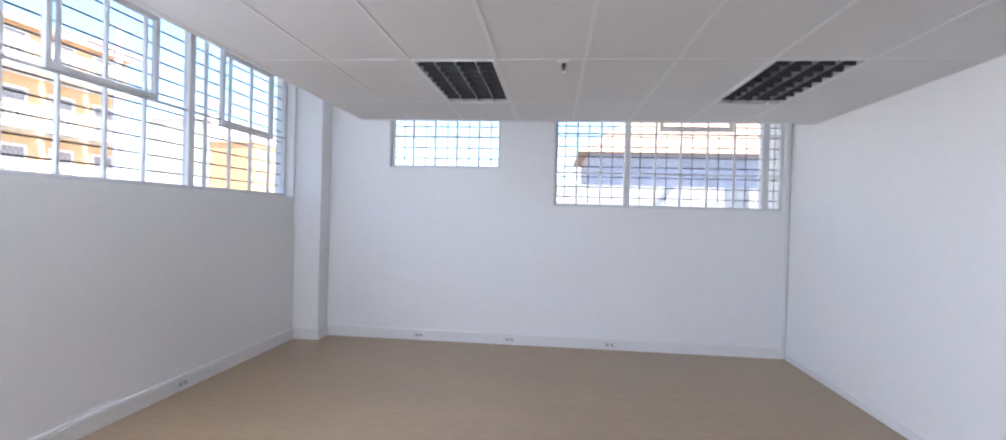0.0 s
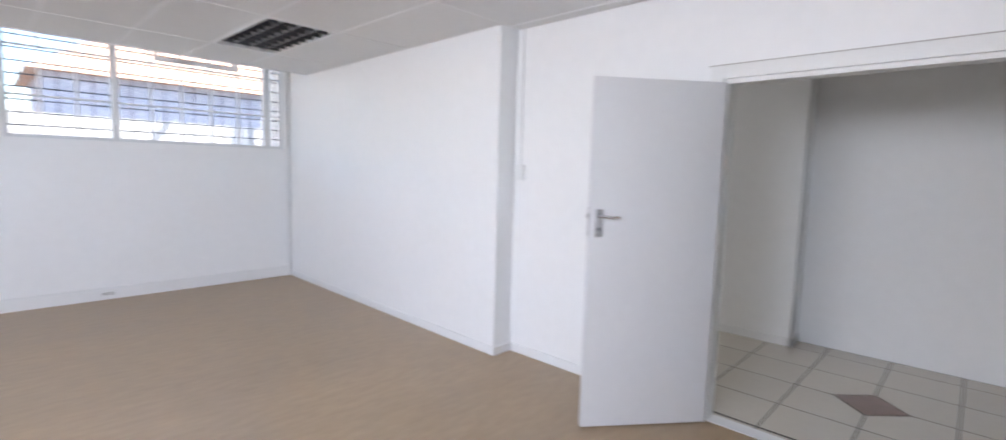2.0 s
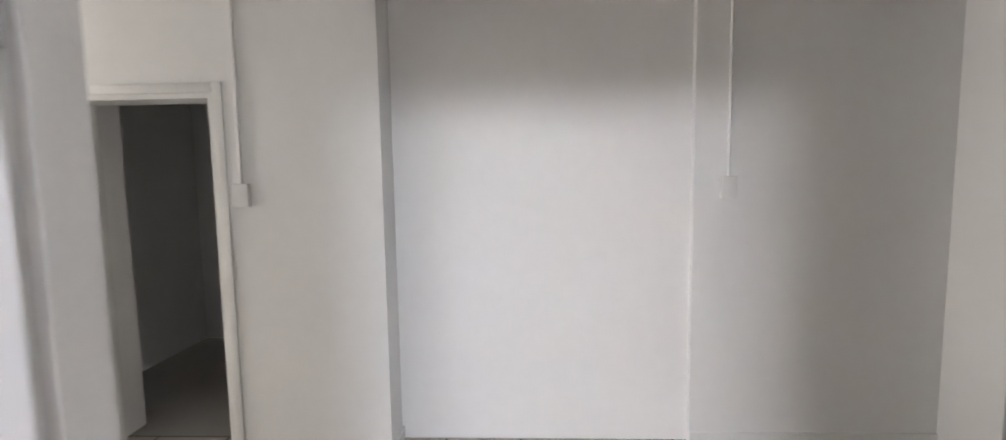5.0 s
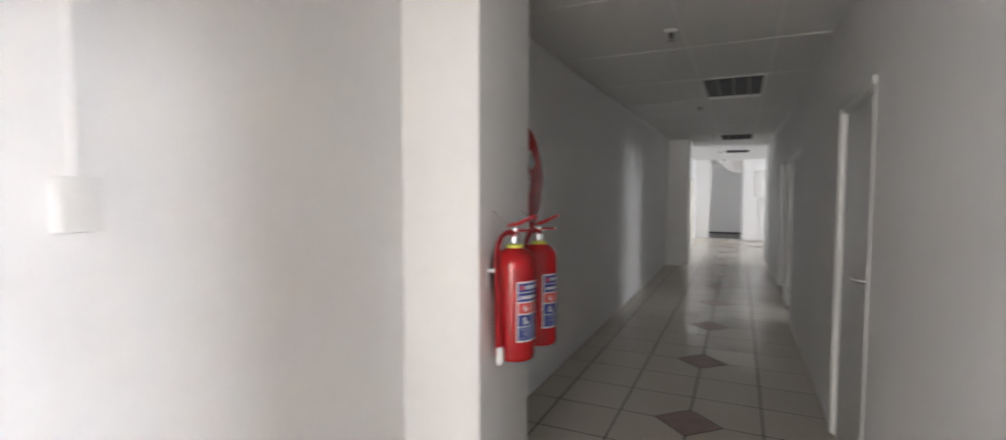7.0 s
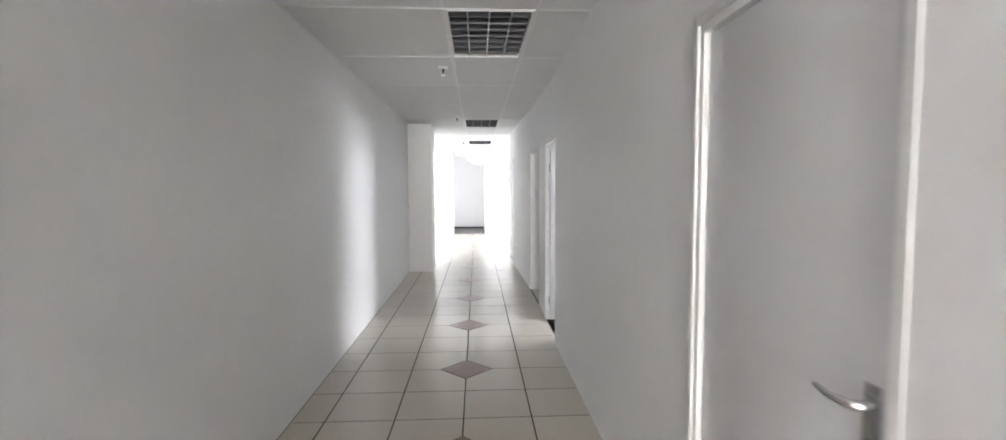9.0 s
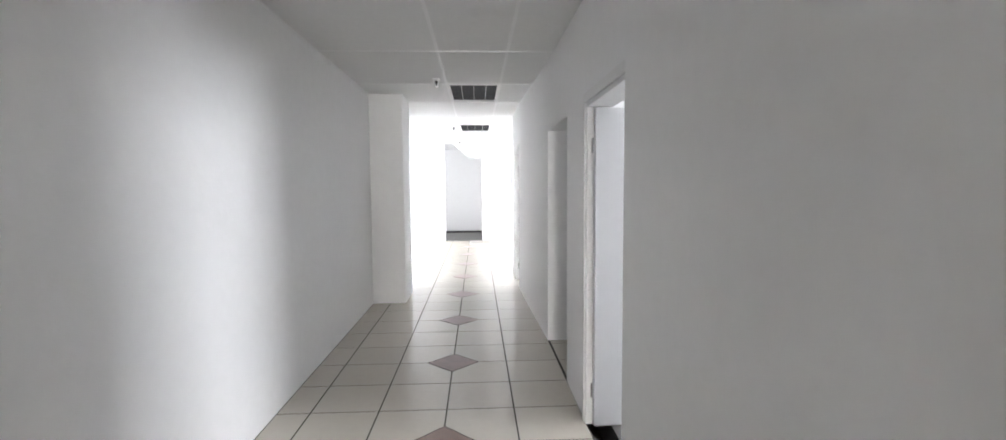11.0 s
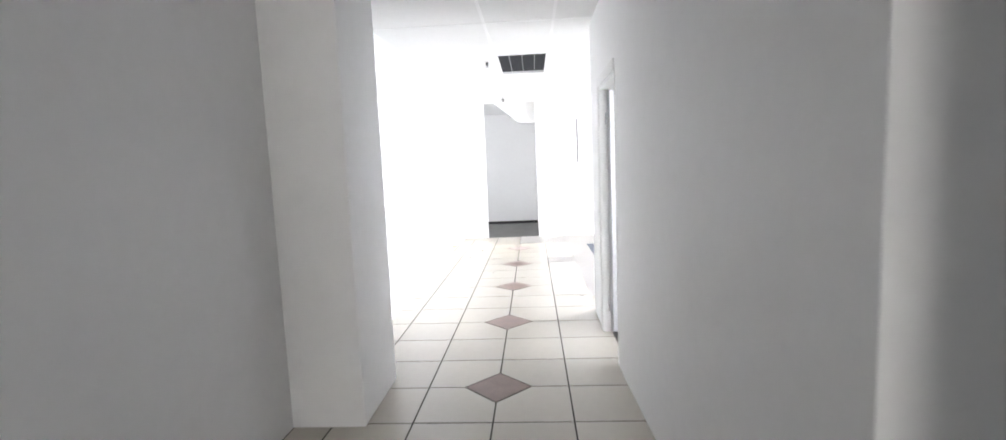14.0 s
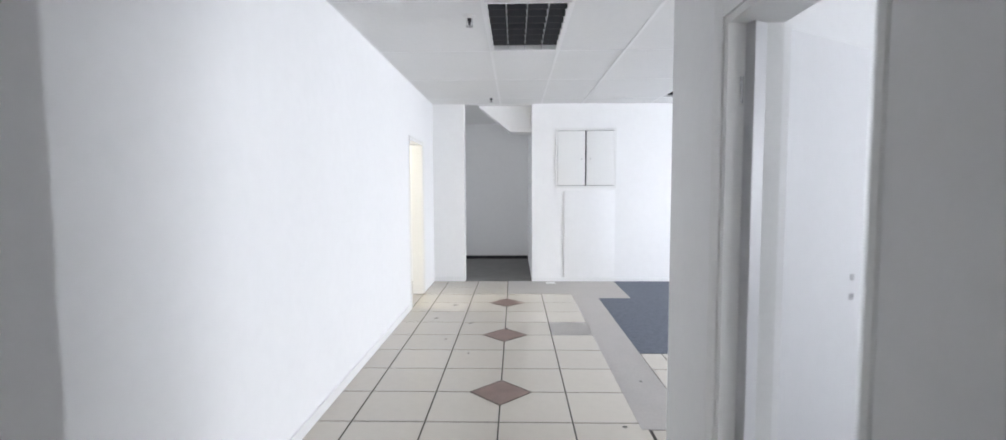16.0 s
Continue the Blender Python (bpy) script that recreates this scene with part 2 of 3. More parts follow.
structure("wall_hall", boxes(*pierced(XL - 0.15, -0.88, -7.2, -4.77, 0, WT, [(-6.5, -5.66, 0, 2.05)])), PAINT, "white painted hall wall section with a doorway into a dark room", "wall")
col = bmesh.new()
box(col, XL, -0.69, -1.67, -1.135, 0, CZ)
bevel(col, 0.008)
structure("wall_column_1", col, PAINT, "white painted square column at the corridor mouth", "column")
col = bmesh.new()
box(col, XL, -0.705, 7.61, 8.25, 0, CZ)
bevel(col, 0.008)
structure("wall_column_2", col, PAINT, "white painted square column in the corridor", "column")
# Unseen stretch of hall, lengthened so the added fill lamp stands farther off.
structure("wall_hall_end", boxes((XL - 0.2, XD, -11.7, -11.5, 0, WT), (XL - 0.15, -0.88, -11.5, -7.2, 0, WT)), PAINT, "white painted wall closing the hall", "wall")
structure("wall_end", boxes((XL - 0.15, -0.654, 14.89, 15.05, 0, WT), (0.353, 7.2, 14.89, 15.05, 0, WT), (-0.654, 0.353, 14.89, 15.05, CZ, WT)), PAINT, "white painted wall with an alcove at the corridor's end", "wall")
structure("wall_alcove", boxes((-3.2, -3.05, 15.05, 17.4, 0, WT), (0.353, 0.50, 15.05, 17.4, 0, WT), (-3.2, 0.5, 17.28, 17.4, 0, WT)), PAINT, "white painted walls of a deep alcove", "wall")
structure("wall_open_room", boxes((7.0, 7.2, 9.5, 15.0, 0, WT), (XD, 7.2, 9.5, 9.72, 0, WT)), PAINT, "white painted walls of the open room", "wall")
# Front room runs unseen to x = 7 to set its added lamp back.
structure("wall_side_rooms", boxes((7.0, 7.15, 1.2, 4.76, 0, WT), (XD, 7.15, 1.05, 1.2, 0, WT), (XD, 7.15, 4.6, 4.75, 0, WT),
          (XD, 4.15, 5.94, 6.09, 0, WT), (3.3, 3.45, 4.75, 5.94, 0, WT), (3.6, 3.75, 6.9, 9.5, 0, WT), (XD, 3.75, 6.75, 6.9, 0, WT),
          (XD, 2.2, -1.0, -0.85, 0, WT), (XD, 2.2, 0.3, 0.45, 0, WT), (2.2, 2.35, -1.0, 0.45, 0, WT)), PAINT, "white painted walls of the side rooms", "wall")
structure("wall_dark_rooms", boxes((-3.2, -1.3, 12.7, 12.85, 0, WT), (-3.2, XL - 0.15, 14.9, 15.05, 0, WT), (-3.35, -3.2, 12.7, 15.05, 0, WT),
          (-3.0, XL - 0.15, -7.35, -7.2, 0, WT), (-3.0, XL - 0.15, -4.9, -4.77, 0, WT), (-3.15, -3.0, -7.35, -4.77, 0, WT)), PAINT, "plain walls of the rooms behind the corridor", "wall")
soff = bmesh.new()
prism(soff, [(-0.45, CZ), (0.03, 2.25), (0.349, 2.24), (0.349, CZ)], 1, 15.06, 15.4)
structure("alcove_soffit", soff, PAINT, "white sloping underside of a stair in the alcove", "soffit")

# ---- floors ----
structure("floor_office", boxes((XD, XW, FAR, -2.88, -0.2, 0)), WOODFLOOR, "light oak laminate floor", "floor")
structure("floor_side_rooms", boxes((XD, 7.0, -1, 9.5, -0.2, -0.006)), CONCRETE, "dark grey floor of the side rooms", "floor")
structure("floor_rear_rooms", boxes((-3.3, XL - 0.0, -7.3, -4.77, -0.2, -0.01), (-3.3, XL, 12.7, 15, -0.2, -0.01)), GREYVINYL, "dark floor of rear rooms", "floor")
structure("floor_alcove", boxes((-0.654, 0.353, 14.89, 15.05, -0.2, 0.0), (-3.05, 0.353, 15.05, 17.28, -0.2, 0.0)), CONCRETE, "dark grey floor of the alcove", "floor")
structure("floor_vinyl_strip", boxes((0.845, 1.165, 10.27, 13.74, -0.1, 0.001), (0.0, 0.845, 14.0, 14.89, -0.1, 0.001), (0.845, 1.575, 13.74, 14.89, -0.1, 0.001)), GREYVINYL, "grey vinyl strips between tiles and carpet", "floor")
structure("threshold", boxes((0.941, XD + 0.01, -4.78, -3.18, -0.02, 0.004)), FRAME, "white painted door threshold", "threshold")
ceiling_bits = bmesh.new()
grid_bits = bmesh.new()


def ceiling_area(xs, ys, skip, gap=0.004):
    for xa, xb in zip(xs, xs[1:]):
        for ya, yb in zip(ys, ys[1:]):
            if any(xa - 0.05 < cx < xb + 0.05 and ya - 0.05 < cy < yb + 0.05 for cx, cy in skip):
                continue
            box(ceiling_bits, xa + gap, xb - gap, ya + gap, yb - gap, CZ, CZ + 0.02)
    for x in xs:
        box(grid_bits, x - 0.012, x + 0.012, ys[0], ys[-1], CZ - 0.003, CZ + 0.03)
    for ya, yb in zip(ys, ys[1:]):
        for xa, xb in zip(xs, xs[1:]):
            box(grid_bits, xa + 0.013, xb - 0.013, yb - 0.010, yb + 0.010, CZ - 0.0025, CZ + 0.03)


CY = [-11.5, -10.15, -8.95, -7.75, -6.55, -5.35, -4.15, -2.95, -1.75, -0.55, 0.65, 1.84, 3.03, 4.22, 5.61, 7.0, 8.2, 9.5, 10.75, 11.98, 13.2, 14.88]
LAMPS = [(0.19, 2.43), (0.19, 7.6), (0.19, 11.36)]
OLAMPS = [(4.62, -8.33), (2.22, -8.33)]
ceiling_area([XL, -0.11, 0.49, 0.935], CY[:18], LAMPS)
ceiling_area([XL, -0.11, 0.49, 1.09, 2.09, 2.69, 3.89, 5.09, 6.99], [9.5, 10.75, 11.98, 13.2, 14.42, 14.88], LAMPS + [(2.39, 13.8)])
OX = [1.16] + [1.92 + 0.6 * i for i in range(7)] + [6.08]
OY = [-9.85, -8.98, -7.68, -6.4, -5.2, -4.0, -2.89]
ceiling_area(OX, OY, OLAMPS)
box(grid_bits, 6.085, 6.11, -9.87, -2.89, CZ - 0.005, CZ + 0.06)
box(grid_bits, 1.16, 6.11, -9.895, -9.87, CZ - 0.005, CZ + 0.06)
for b in ((1.04, 1.16, -6.46, -2.89), (XD, 7.0, 1.1, 9.6), (XD, 2.3, -1, 0.4), (-3.2, XL, 12.7, 15), (-3.1, XL, -7.3, -4.8), (-3.1, 0.36, 14.9, 17.3)):
    box(ceiling_bits, *b, CZ + 0.001, CZ + 0.03)
structure("ceiling", ceiling_bits, CEIL, "white suspended ceiling of mineral boards", "ceiling")
structure("ceiling_grid", grid_bits, TBAR, "white metal ceiling grid", "ceiling grid")
# Unseen cover, added to keep sun and sky out from above.
structure("roof_slab", boxes((-3.6, 7.6, -11.9, 17.6, WT, WT + 0.2)), CEIL, "unseen slab over the rooms, keeping out sun and sky", "roof")
structure("floor_slab", boxes((-3.6, 7.6, -11.9, 17.6, -0.5, -0.21)), CONCRETE, "concrete floor slab", "floor")

# ---- skirtings and trunking ----
def skirting(bs, label, cat="skirting"):
    bm = boxes(*bs)
    structure("baseboard", bm, SKIRT, label, cat)


skirting([(6.74 + 0.001, XW, -10.21, -10.185, 0, 0.13), (XW - 0.025, XW, -10.185, -2.93, 0, 0.13), (1.18, 6.74, FAR, FAR + 0.025, 0, 0.13), (6.715, 6.74, FAR + 0.025, -10.185, 0, 0.13)],
         "white power trunking along the office walls", "trunking")
skirting([(XW - 0.03, XW - 0.025, -10.185, -2.93, 0.108, 0.112), (1.18, 6.71, FAR + 0.025, FAR + 0.029, 0.108, 0.112)], "lid edge of the white power trunking", "trunking")
wedge = bmesh.new()
prism(wedge, [(1.155, FAR + 0.03), (1.17, FAR + 0.03), (1.26, -6.415), (XD, -6.415), (XD, -6.43), (1.245, -6.43)], 2, 0, 0.07)
structure("baseboard", wedge, SKIRT, "white painted low skirting round the projecting wall", "skirting")
skirting([(XD, XD + 0.015, -6.41, -4.86, 0, 0.07), (XD, XD + 0.015, -3.1, -3.06, 0, 0.07), (1.15, 1.165, -3.06, -2.945, 0, 0.07), (1.165, XW - 0.03, -2.945, -2.93, 0, 0.07)], "white painted low skirting in the office")
skirting([(-0.88, -0.867, -5.6, -4.755, 0, 0.075), (XL, -0.867, -4.77, -4.755, 0, 0.075), (-1.07, -1.057, -3.07, -1.67, 0, 0.075)], "white painted skirting in the hall")
skirting([(XL, XL + 0.012, 8.25, 13.15, 0, 0.07), (XL, -0.654, 14.878, 14.89, 0, 0.07), (0.353, 7, 14.878, 14.89, 0, 0.05)], "white painted skirting at the corridor end")
skirting([(-3.0, 0.353, 17.262, 17.28, 0, 0.06)], "dark skirting line of the alcove")
bpy.data.objects["baseboard.006"].data.materials[0] = BLACK


def outlet(m):
    ob = thing("power_outlet", "white double power outlet in the trunking", "outlet", m, "trunking outlets")
    bm = boxes((-0.07, 0.07, 0, 0.006, -0.04, 0.04))
    bevel(bm, 0.003)
    part("plate", bm, WHITEPL, ob)
    for x in (-0.045, 0.01):
        part("socket", boxes((x, x + 0.035, 0.006, 0.008, -0.02, 0.01)), GREYVINYL, ob)
    part("switch", boxes((0.05, 0.062, 0.006, 0.011, -0.01, 0.01)), WHITEPL, ob)
    return ob


o = outlet(pose(5.53, FAR + 0.029, 0.07))
for x in (4.39, 3.18):
    copy_thing(o, pose(x, FAR + 0.029, 0.07))
copy_thing(o, pose(XW - 0.03, -8.33, 0.07, 0, 0, 90))

# ---- windows ----


def screen(bm, u0, u1, v0, v1, put, step=0.034, r=0.0016):
    """Expanded wire mesh of crossing strands, clipped to a rectangle. Set denser and thicker than the wire, to veil the
    view like haze.
    """
    h = v1 - v0
    for s in (1, -1):
        k = u0 - h * 0.6
        while k < u1 + h * 0.6:
            a, b = (k, v0), (k + s * h * 0.6, v1)
            pts = []
            t0, t1 = 0.0, 1.0
            du = b[0] - a[0]
            lo, hi = sorted(((u0 - a[0]) / du, (u1 - a[0]) / du))
            t0, t1 = max(t0, lo), min(t1, hi)
            if t1 - t0 > 0.02:
                p, q = [(a[0] + du * t, v0 + h * t) for t in (t0, t1)]
                pts = [put(p[0], p[1] - r, s * r), put(q[0], q[1] - r, s * r), put(q[0], q[1] + r, s * r), put(p[0], p[1] + r, s * r)]
                bm.faces.new([bm.verts.new(x) for x in pts])
            k += step


def steel_window(name, u0, u1, v0, v1, m, cols, heavy, rows, sashes, label, rods=()):
    """Steel window in its own plane: u along the wall, v up, y outwards. cols, rows: glazing lines; heavy: mullions; sashes: opening lights."""
    ob = tagged(new(name), label, "window", kind="structure")
    ob.matrix_world = m
    bm = bmesh.new()
    for b in ((u0, u1, 0, 0.04, v0, v0 + 0.035), (u0, u1, 0, 0.04, v1 - 0.035, v1), (u0, u0 + 0.035, 0, 0.04, v0 + 0.035, v1 - 0.035), (u1 - 0.035, u1, 0, 0.04, v0 + 0.035, v1 - 0.035)):
        box(bm, *b)
    part("window_frame", bm, STEEL, ob)
    for u in heavy:
        part("mullion", boxes((u - 0.035, u + 0.035, -0.012, 0.05, v0 + 0.02, v1 - 0.02)), STEEL, ob)
    for u in cols:
        part("glazing_bar", boxes((u - 0.011, u + 0.011, 0.004, 0.032, v0 + 0.03, v1 - 0.03)), STEEL, ob)
    for v in rows:
        part("glazing_bar", boxes((u0 + 0.03, u1 - 0.03, 0.006, 0.03, v - 0.009, v + 0.009)), STEEL, ob)
    for a, b, c, d in sashes:
        bm = boxes((a, b, -0.006, 0.033, c, c + 0.04), (a, b, -0.006, 0.033, d - 0.04, d), (a, a + 0.04, -0.006, 0.033, c + 0.04, d - 0.04), (b - 0.04, b, -0.006, 0.033, c + 0.04, d - 0.04))
        part("sash", bm, STEEL, ob)
    bm = bmesh.new()
    box(bm, u0 + 0.02, u1 - 0.02, 0.018, 0.022, v0 + 0.02, v1 - 0.02)
    g = part("pane", bm, GLASS, ob)
    g.visible_shadow = False
    n = int((v1 - v0) / 0.135)
    for i in range(1, n + 1):
        v = v0 + i * (v1 - v0) / (n + 1)
        bm = bmesh.new()
        tube(bm, [(u0, 0.085, v), (u1, 0.085, v)], 0.007, 6)
        part("burglar_bar", bm, BAR, ob)
    for u in rods:
        bm = bmesh.new()
        tube(bm, [(u, 0.098, v0), (u, 0.098, v1)], 0.006, 6)
        part("burglar_bar", bm, BAR, ob)
    bm = bmesh.new()
    screen(bm, u0 + 0.01, u1 - 0.01, v0 + 0.01, v1 - 0.01, lambda u, v, d: Vector((u, 0.12 + d, v)))
    tagged(part("wire_screen", bm, STEEL, ob), kind="stuff")
    part("window_sill", boxes((u0, u1, -0.06, -0.002, v0 - 0.03, v0 - 0.001)), FRAME, ob)
    return ob


# local u is mirrored so that y points outwards (south, then east)
mS = pose(0, FAR - 0.07, 0, 0, 0, 180)
steel_window("window_1", -WB[1], -WB[0], WB[2], WB[3], mS, [-WB[1] + 0.28 * i for i in range(1, 5)], [], [2.56, 2.84], [], "small high steel window with burglar bars", [-WB[1] + 0.14 + 0.28 * i for i in range(5)])
steel_window("window_2", -WC[1], -WC[0], WC[2], WC[3], mS, [-3.625, -3.337, -2.684, -2.386, -2.074, -1.763], [-3.02, -1.41], [2.14, 2.62], [(-2.64, -1.79, 2.66, 3.05)], "wide high steel window with burglar bars and wire mesh", [-3.77, -3.48, -3.19, -2.85, -2.535, -2.23, -1.92, -1.6, -1.27])
mE = pose(XW + 0.10, 0, 0, 0, 0, -90)
steel_window("window_3", -WA[1], -WA[0], WA[2], WA[3], mE, [10.16 - 0.355 * i for i in range(1, 19) if i not in (5, 10, 15)], [8.53, 6.75, 5.0], [2.45], [(7.22, 8.15, 2.46, 3.14), (8.95, 9.85, 2.40, 3.14)], "long high steel window with burglar bars and wire mesh")

# ---- doors ----


def casing(name, x_face, side, y0, y1, top, w, depth, label, near=True, proud=0.012):
    """Frame round a doorway in the long wall: casing on one face and jamb linings."""
    ob = tagged(new(name), label, "door frame", kind="structure")
    a, b = sorted((x_face, x_face + side * proud))
    for nm, bb in (("jamb", (a, b, y1 - 0.002, y1 + w, 0, top + w)), *((("jamb", (a, b, y0 - w, y0 + 0.002, 0, top + w)),) if near else ()), ("head", (a, b, y0 + 0.003, y1 - 0.003, top - 0.002, top + w))):
        bm = boxes(bb)
        bevel(bm, 0.003)
        part(nm, bm, FRAME, ob)
    i0, i1 = sorted((x_face + side * 0.004, x_face - side * depth))
    for nm, bb in (("lining", (i0, i1, y0 + 0.001, y0 + 0.03, 0.001, top - 0.002)), ("lining", (i0, i1, y1 - 0.03, y1 - 0.001, 0.001, top - 0.002)), ("lining", (i0, i1, y0 + 0.03, y1 - 0.03, top - 0.03, top - 0.003))):
        part(nm, boxes(bb), FRAME, ob)
    return ob


def lever(parent, x, z, ysign, thick, dirn=-1):
    """Lever handle on its long plate, on one face of a leaf."""
    y = ysign * thick / 2
    bm = bmesh.new()
    box(bm, x - 0.021, x + 0.021, min(y, y + ysign * 0.008), max(y, y + ysign * 0.008), z - 0.085, z + 0.075)
    bevel(bm, 0.003)
    plate = part("handle_plate", bm, CHROME, parent, "chrome handle plate")
    bm = bmesh.new()
    yy = y + ysign * 0.05
    tube(bm, [(x, y + ysign * 0.006, z + 0.035), (x, yy - ysign * 0.008, z + 0.035), (x + dirn * 0.012, yy, z + 0.036), (x + dirn * 0.06, yy, z + 0.032), (x + dirn * 0.105, yy - ysign * 0.004, z + 0.036)], [0.010, 0.010, 0.010, 0.008, 0.006], 10)
    smooth(bm, 60)
    part("lever", bm, CHROME, plate)
    bm = bmesh.new()
    lathe(bm, [(0.008, 0), (0.008, 0.003)], Matrix.Translation((x, y + ysign * 0.007, z - 0.04)) @ pose(0, 0, 0, -90 * ysign), 12)
    part("keyhole", bm, BLACK, plate)


def leaf(name, m, w, h, label, handle_z=None, sides=(1, -1), thick=0.04, strike=False, pin=1):
    """Flush door leaf, hinged at its local origin, reaching along +x."""
    ob = tagged(new(name), label, "door", kind="structure")
    ob.matrix_world = m
    bm = bmesh.new()
    box(bm, 0.003, w, -thick / 2, thick / 2, 0.008, h)
    bevel(bm, 0.003)
    part("leaf", bm, DOOR, ob)
    for z in (0.22, h - 0.22):
        bm = bmesh.new()
        lathe(bm, [(0.007, -0.045), (0.007, 0.045)], Matrix.Translation((-0.004, pin * (thick / 2 + 0.004), z)), 10)
        part("hinge", bm, CHROME, ob)
    if handle_z:
        for s in sides:
            lever(ob, w - 0.055, handle_z, s, thick)
        part("edge_plate", boxes((w, w + 0.003, -0.012, 0.012, handle_z - 0.085, handle_z + 0.085)), CHROME, ob)
        part("latch", boxes((w + 0.003, w + 0.013, -0.007, 0.007, handle_z + 0.02, handle_z + 0.045)), CHROME, ob)
    if strike:
        p = part("strike_plate", boxes((w, w + 0.003, -0.016, 0.014, 1.17, 1.34)), CHROME, ob, "chrome strike plate with a worn brass recess")
        part("recess", boxes((w + 0.003, w + 0.0045, -0.009, 0.007, 1.205, 1.30)), BRASS, p)
        for z in (1.185, 1.322):
            part("screw", boxes((w + 0.003, w + 0.005, -0.005, 0.004, z - 0.004, z + 0.004)), BLACK, p)
        part("lip", boxes((w - 0.012, w + 0.006, 0.0205, 0.027, 1.20, 1.30)), CHROME, p)
        b = part("flush_bolt", boxes((w, w + 0.004, -0.010, 0.010, h - 0.17, h - 0.02)), CHROME, ob)
        part("slide", boxes((w + 0.004, w + 0.008, -0.005, 0.005, h - 0.11, h - 0.07)), BLACK, b)
        part("edge_strip", boxes((w - 0.02, w + 0.001, -0.034, -0.0205, 0.01, h - 0.002)), FRAME, ob)
    return ob


casing("door_1_frame", XD, 1, -4.78, -3.18, 2.09, 0.075, 0.10, "white painted frame of the open double door", proud=0.022)
fr = bpy.data.objects["door_1_frame"]
# Shadow line over the head, drawn as a thin grey strip on the wall.
part("shadow_line", boxes((XD, XD + 0.004, -4.87, -3.095, 2.166, 2.174)), GREYVINYL, fr, "grey strip standing in for the shadow line above the frame")
hd = lambda x, y: math.degrees(math.atan2(y, x))
leaf("door_1", pose(XD + 0.035, -4.76, 0, 0, 0, hd(0.64, -0.515)), 0.79, 2.06, "light grey flush door leaf standing open with chrome lever", 1.24, pin=-1)
leaf("door_2", pose(XD + 0.035, -3.20, 0, 0, 0, hd(0.70, -0.185)), 0.72, 2.045, "white slave leaf of the double door, open, with strike plate", strike=True)
casing("door_3_frame", XN, -1, -0.60, 0.24, 2.045, 0.036, 0.18, "white painted frame of a closed door", near=False)
leaf("door_3", pose(XN + 0.035, 0.21, 0, 0, 0, -90), 0.785, 2.01, "light grey closed flush door with chrome lever", 1.06)
casing("door_4_frame", XM, -1, 3.33, 4.26, 1.99, 0.055, 0.15, "white painted frame of an open door", near=False)
leaf("door_4", pose(XM + 0.035, 4.205, 0, 0, 0, 2), 0.88, 1.95, "white flush door standing open into a bright room", 1.06)
casing("door_5_frame", XR, -1, 8.39, 9.15, 2.0, 0.075, 0.18, "white painted frame of an open door", near=False)
lf = leaf("door_5", pose(XR + 0.06, 9.105, 0, 0, 0, 31), 0.74, 1.97, "white glossy flush door standing open", None)
for z in (0.98, 1.06):
    part("bolt_head", boxes((0.655, 0.675, -0.026, -0.02, z - 0.012, z + 0.012)), CHROME, lf)
casing("door_6_frame", XL, 1, 13.2, 14.02, 2.0, 0.02, 0.14, "white lined doorway with warm light behind")
casing("door_7_frame", -0.88, 1, -6.5, -5.66, 2.05, 0.05, 0.2, "white painted frame of a doorway into a dark room")
leaf("door_7", pose(-1.2, -5.70, 0, 0, 0, 165), 0.76, 2.0, "grey flush door open into a dark room", 1.06)

# ---- electrical boxes with conduits ----


def conduit_box(m, label):
    ob = thing("switch_box", label, "switch box", m, "conduit boxes")
    bm = boxes((-0.042, 0.042, 0, 0.035, -0.062, 0.062))
    bevel(bm, 0.005)
    part("cover", bm, WHITEPL, ob)
    bm = bmesh.new()
    tube(bm, [(0, 0.012, 0.05), (0, 0.012, CZ - 1.51)], 0.009, 10)
    smooth(bm)
    part("conduit", bm, SKIRT, ob)
    return ob


cb = conduit_box(pose(XD, -6.36, 1.505, 0, 0, -90), "white blank box with surface conduit on painted wall")
copy_thing(cb, pose(-1.07, -2.885, 1.50, 0, 0, -90))
copy_thing(cb, pose(-0.88, -5.53, 1.50, 0, 0, -90))
co = thing("corner_conduit", "white conduit in the corner of the office", "conduit")
bm = bmesh.new()
tube(bm, [(1.185, FAR + 0.02, 0.13), (1.185, FAR + 0.02, WT)], 0.012, 10)
smooth(bm)
part("pipe", bm, SKIRT, co)

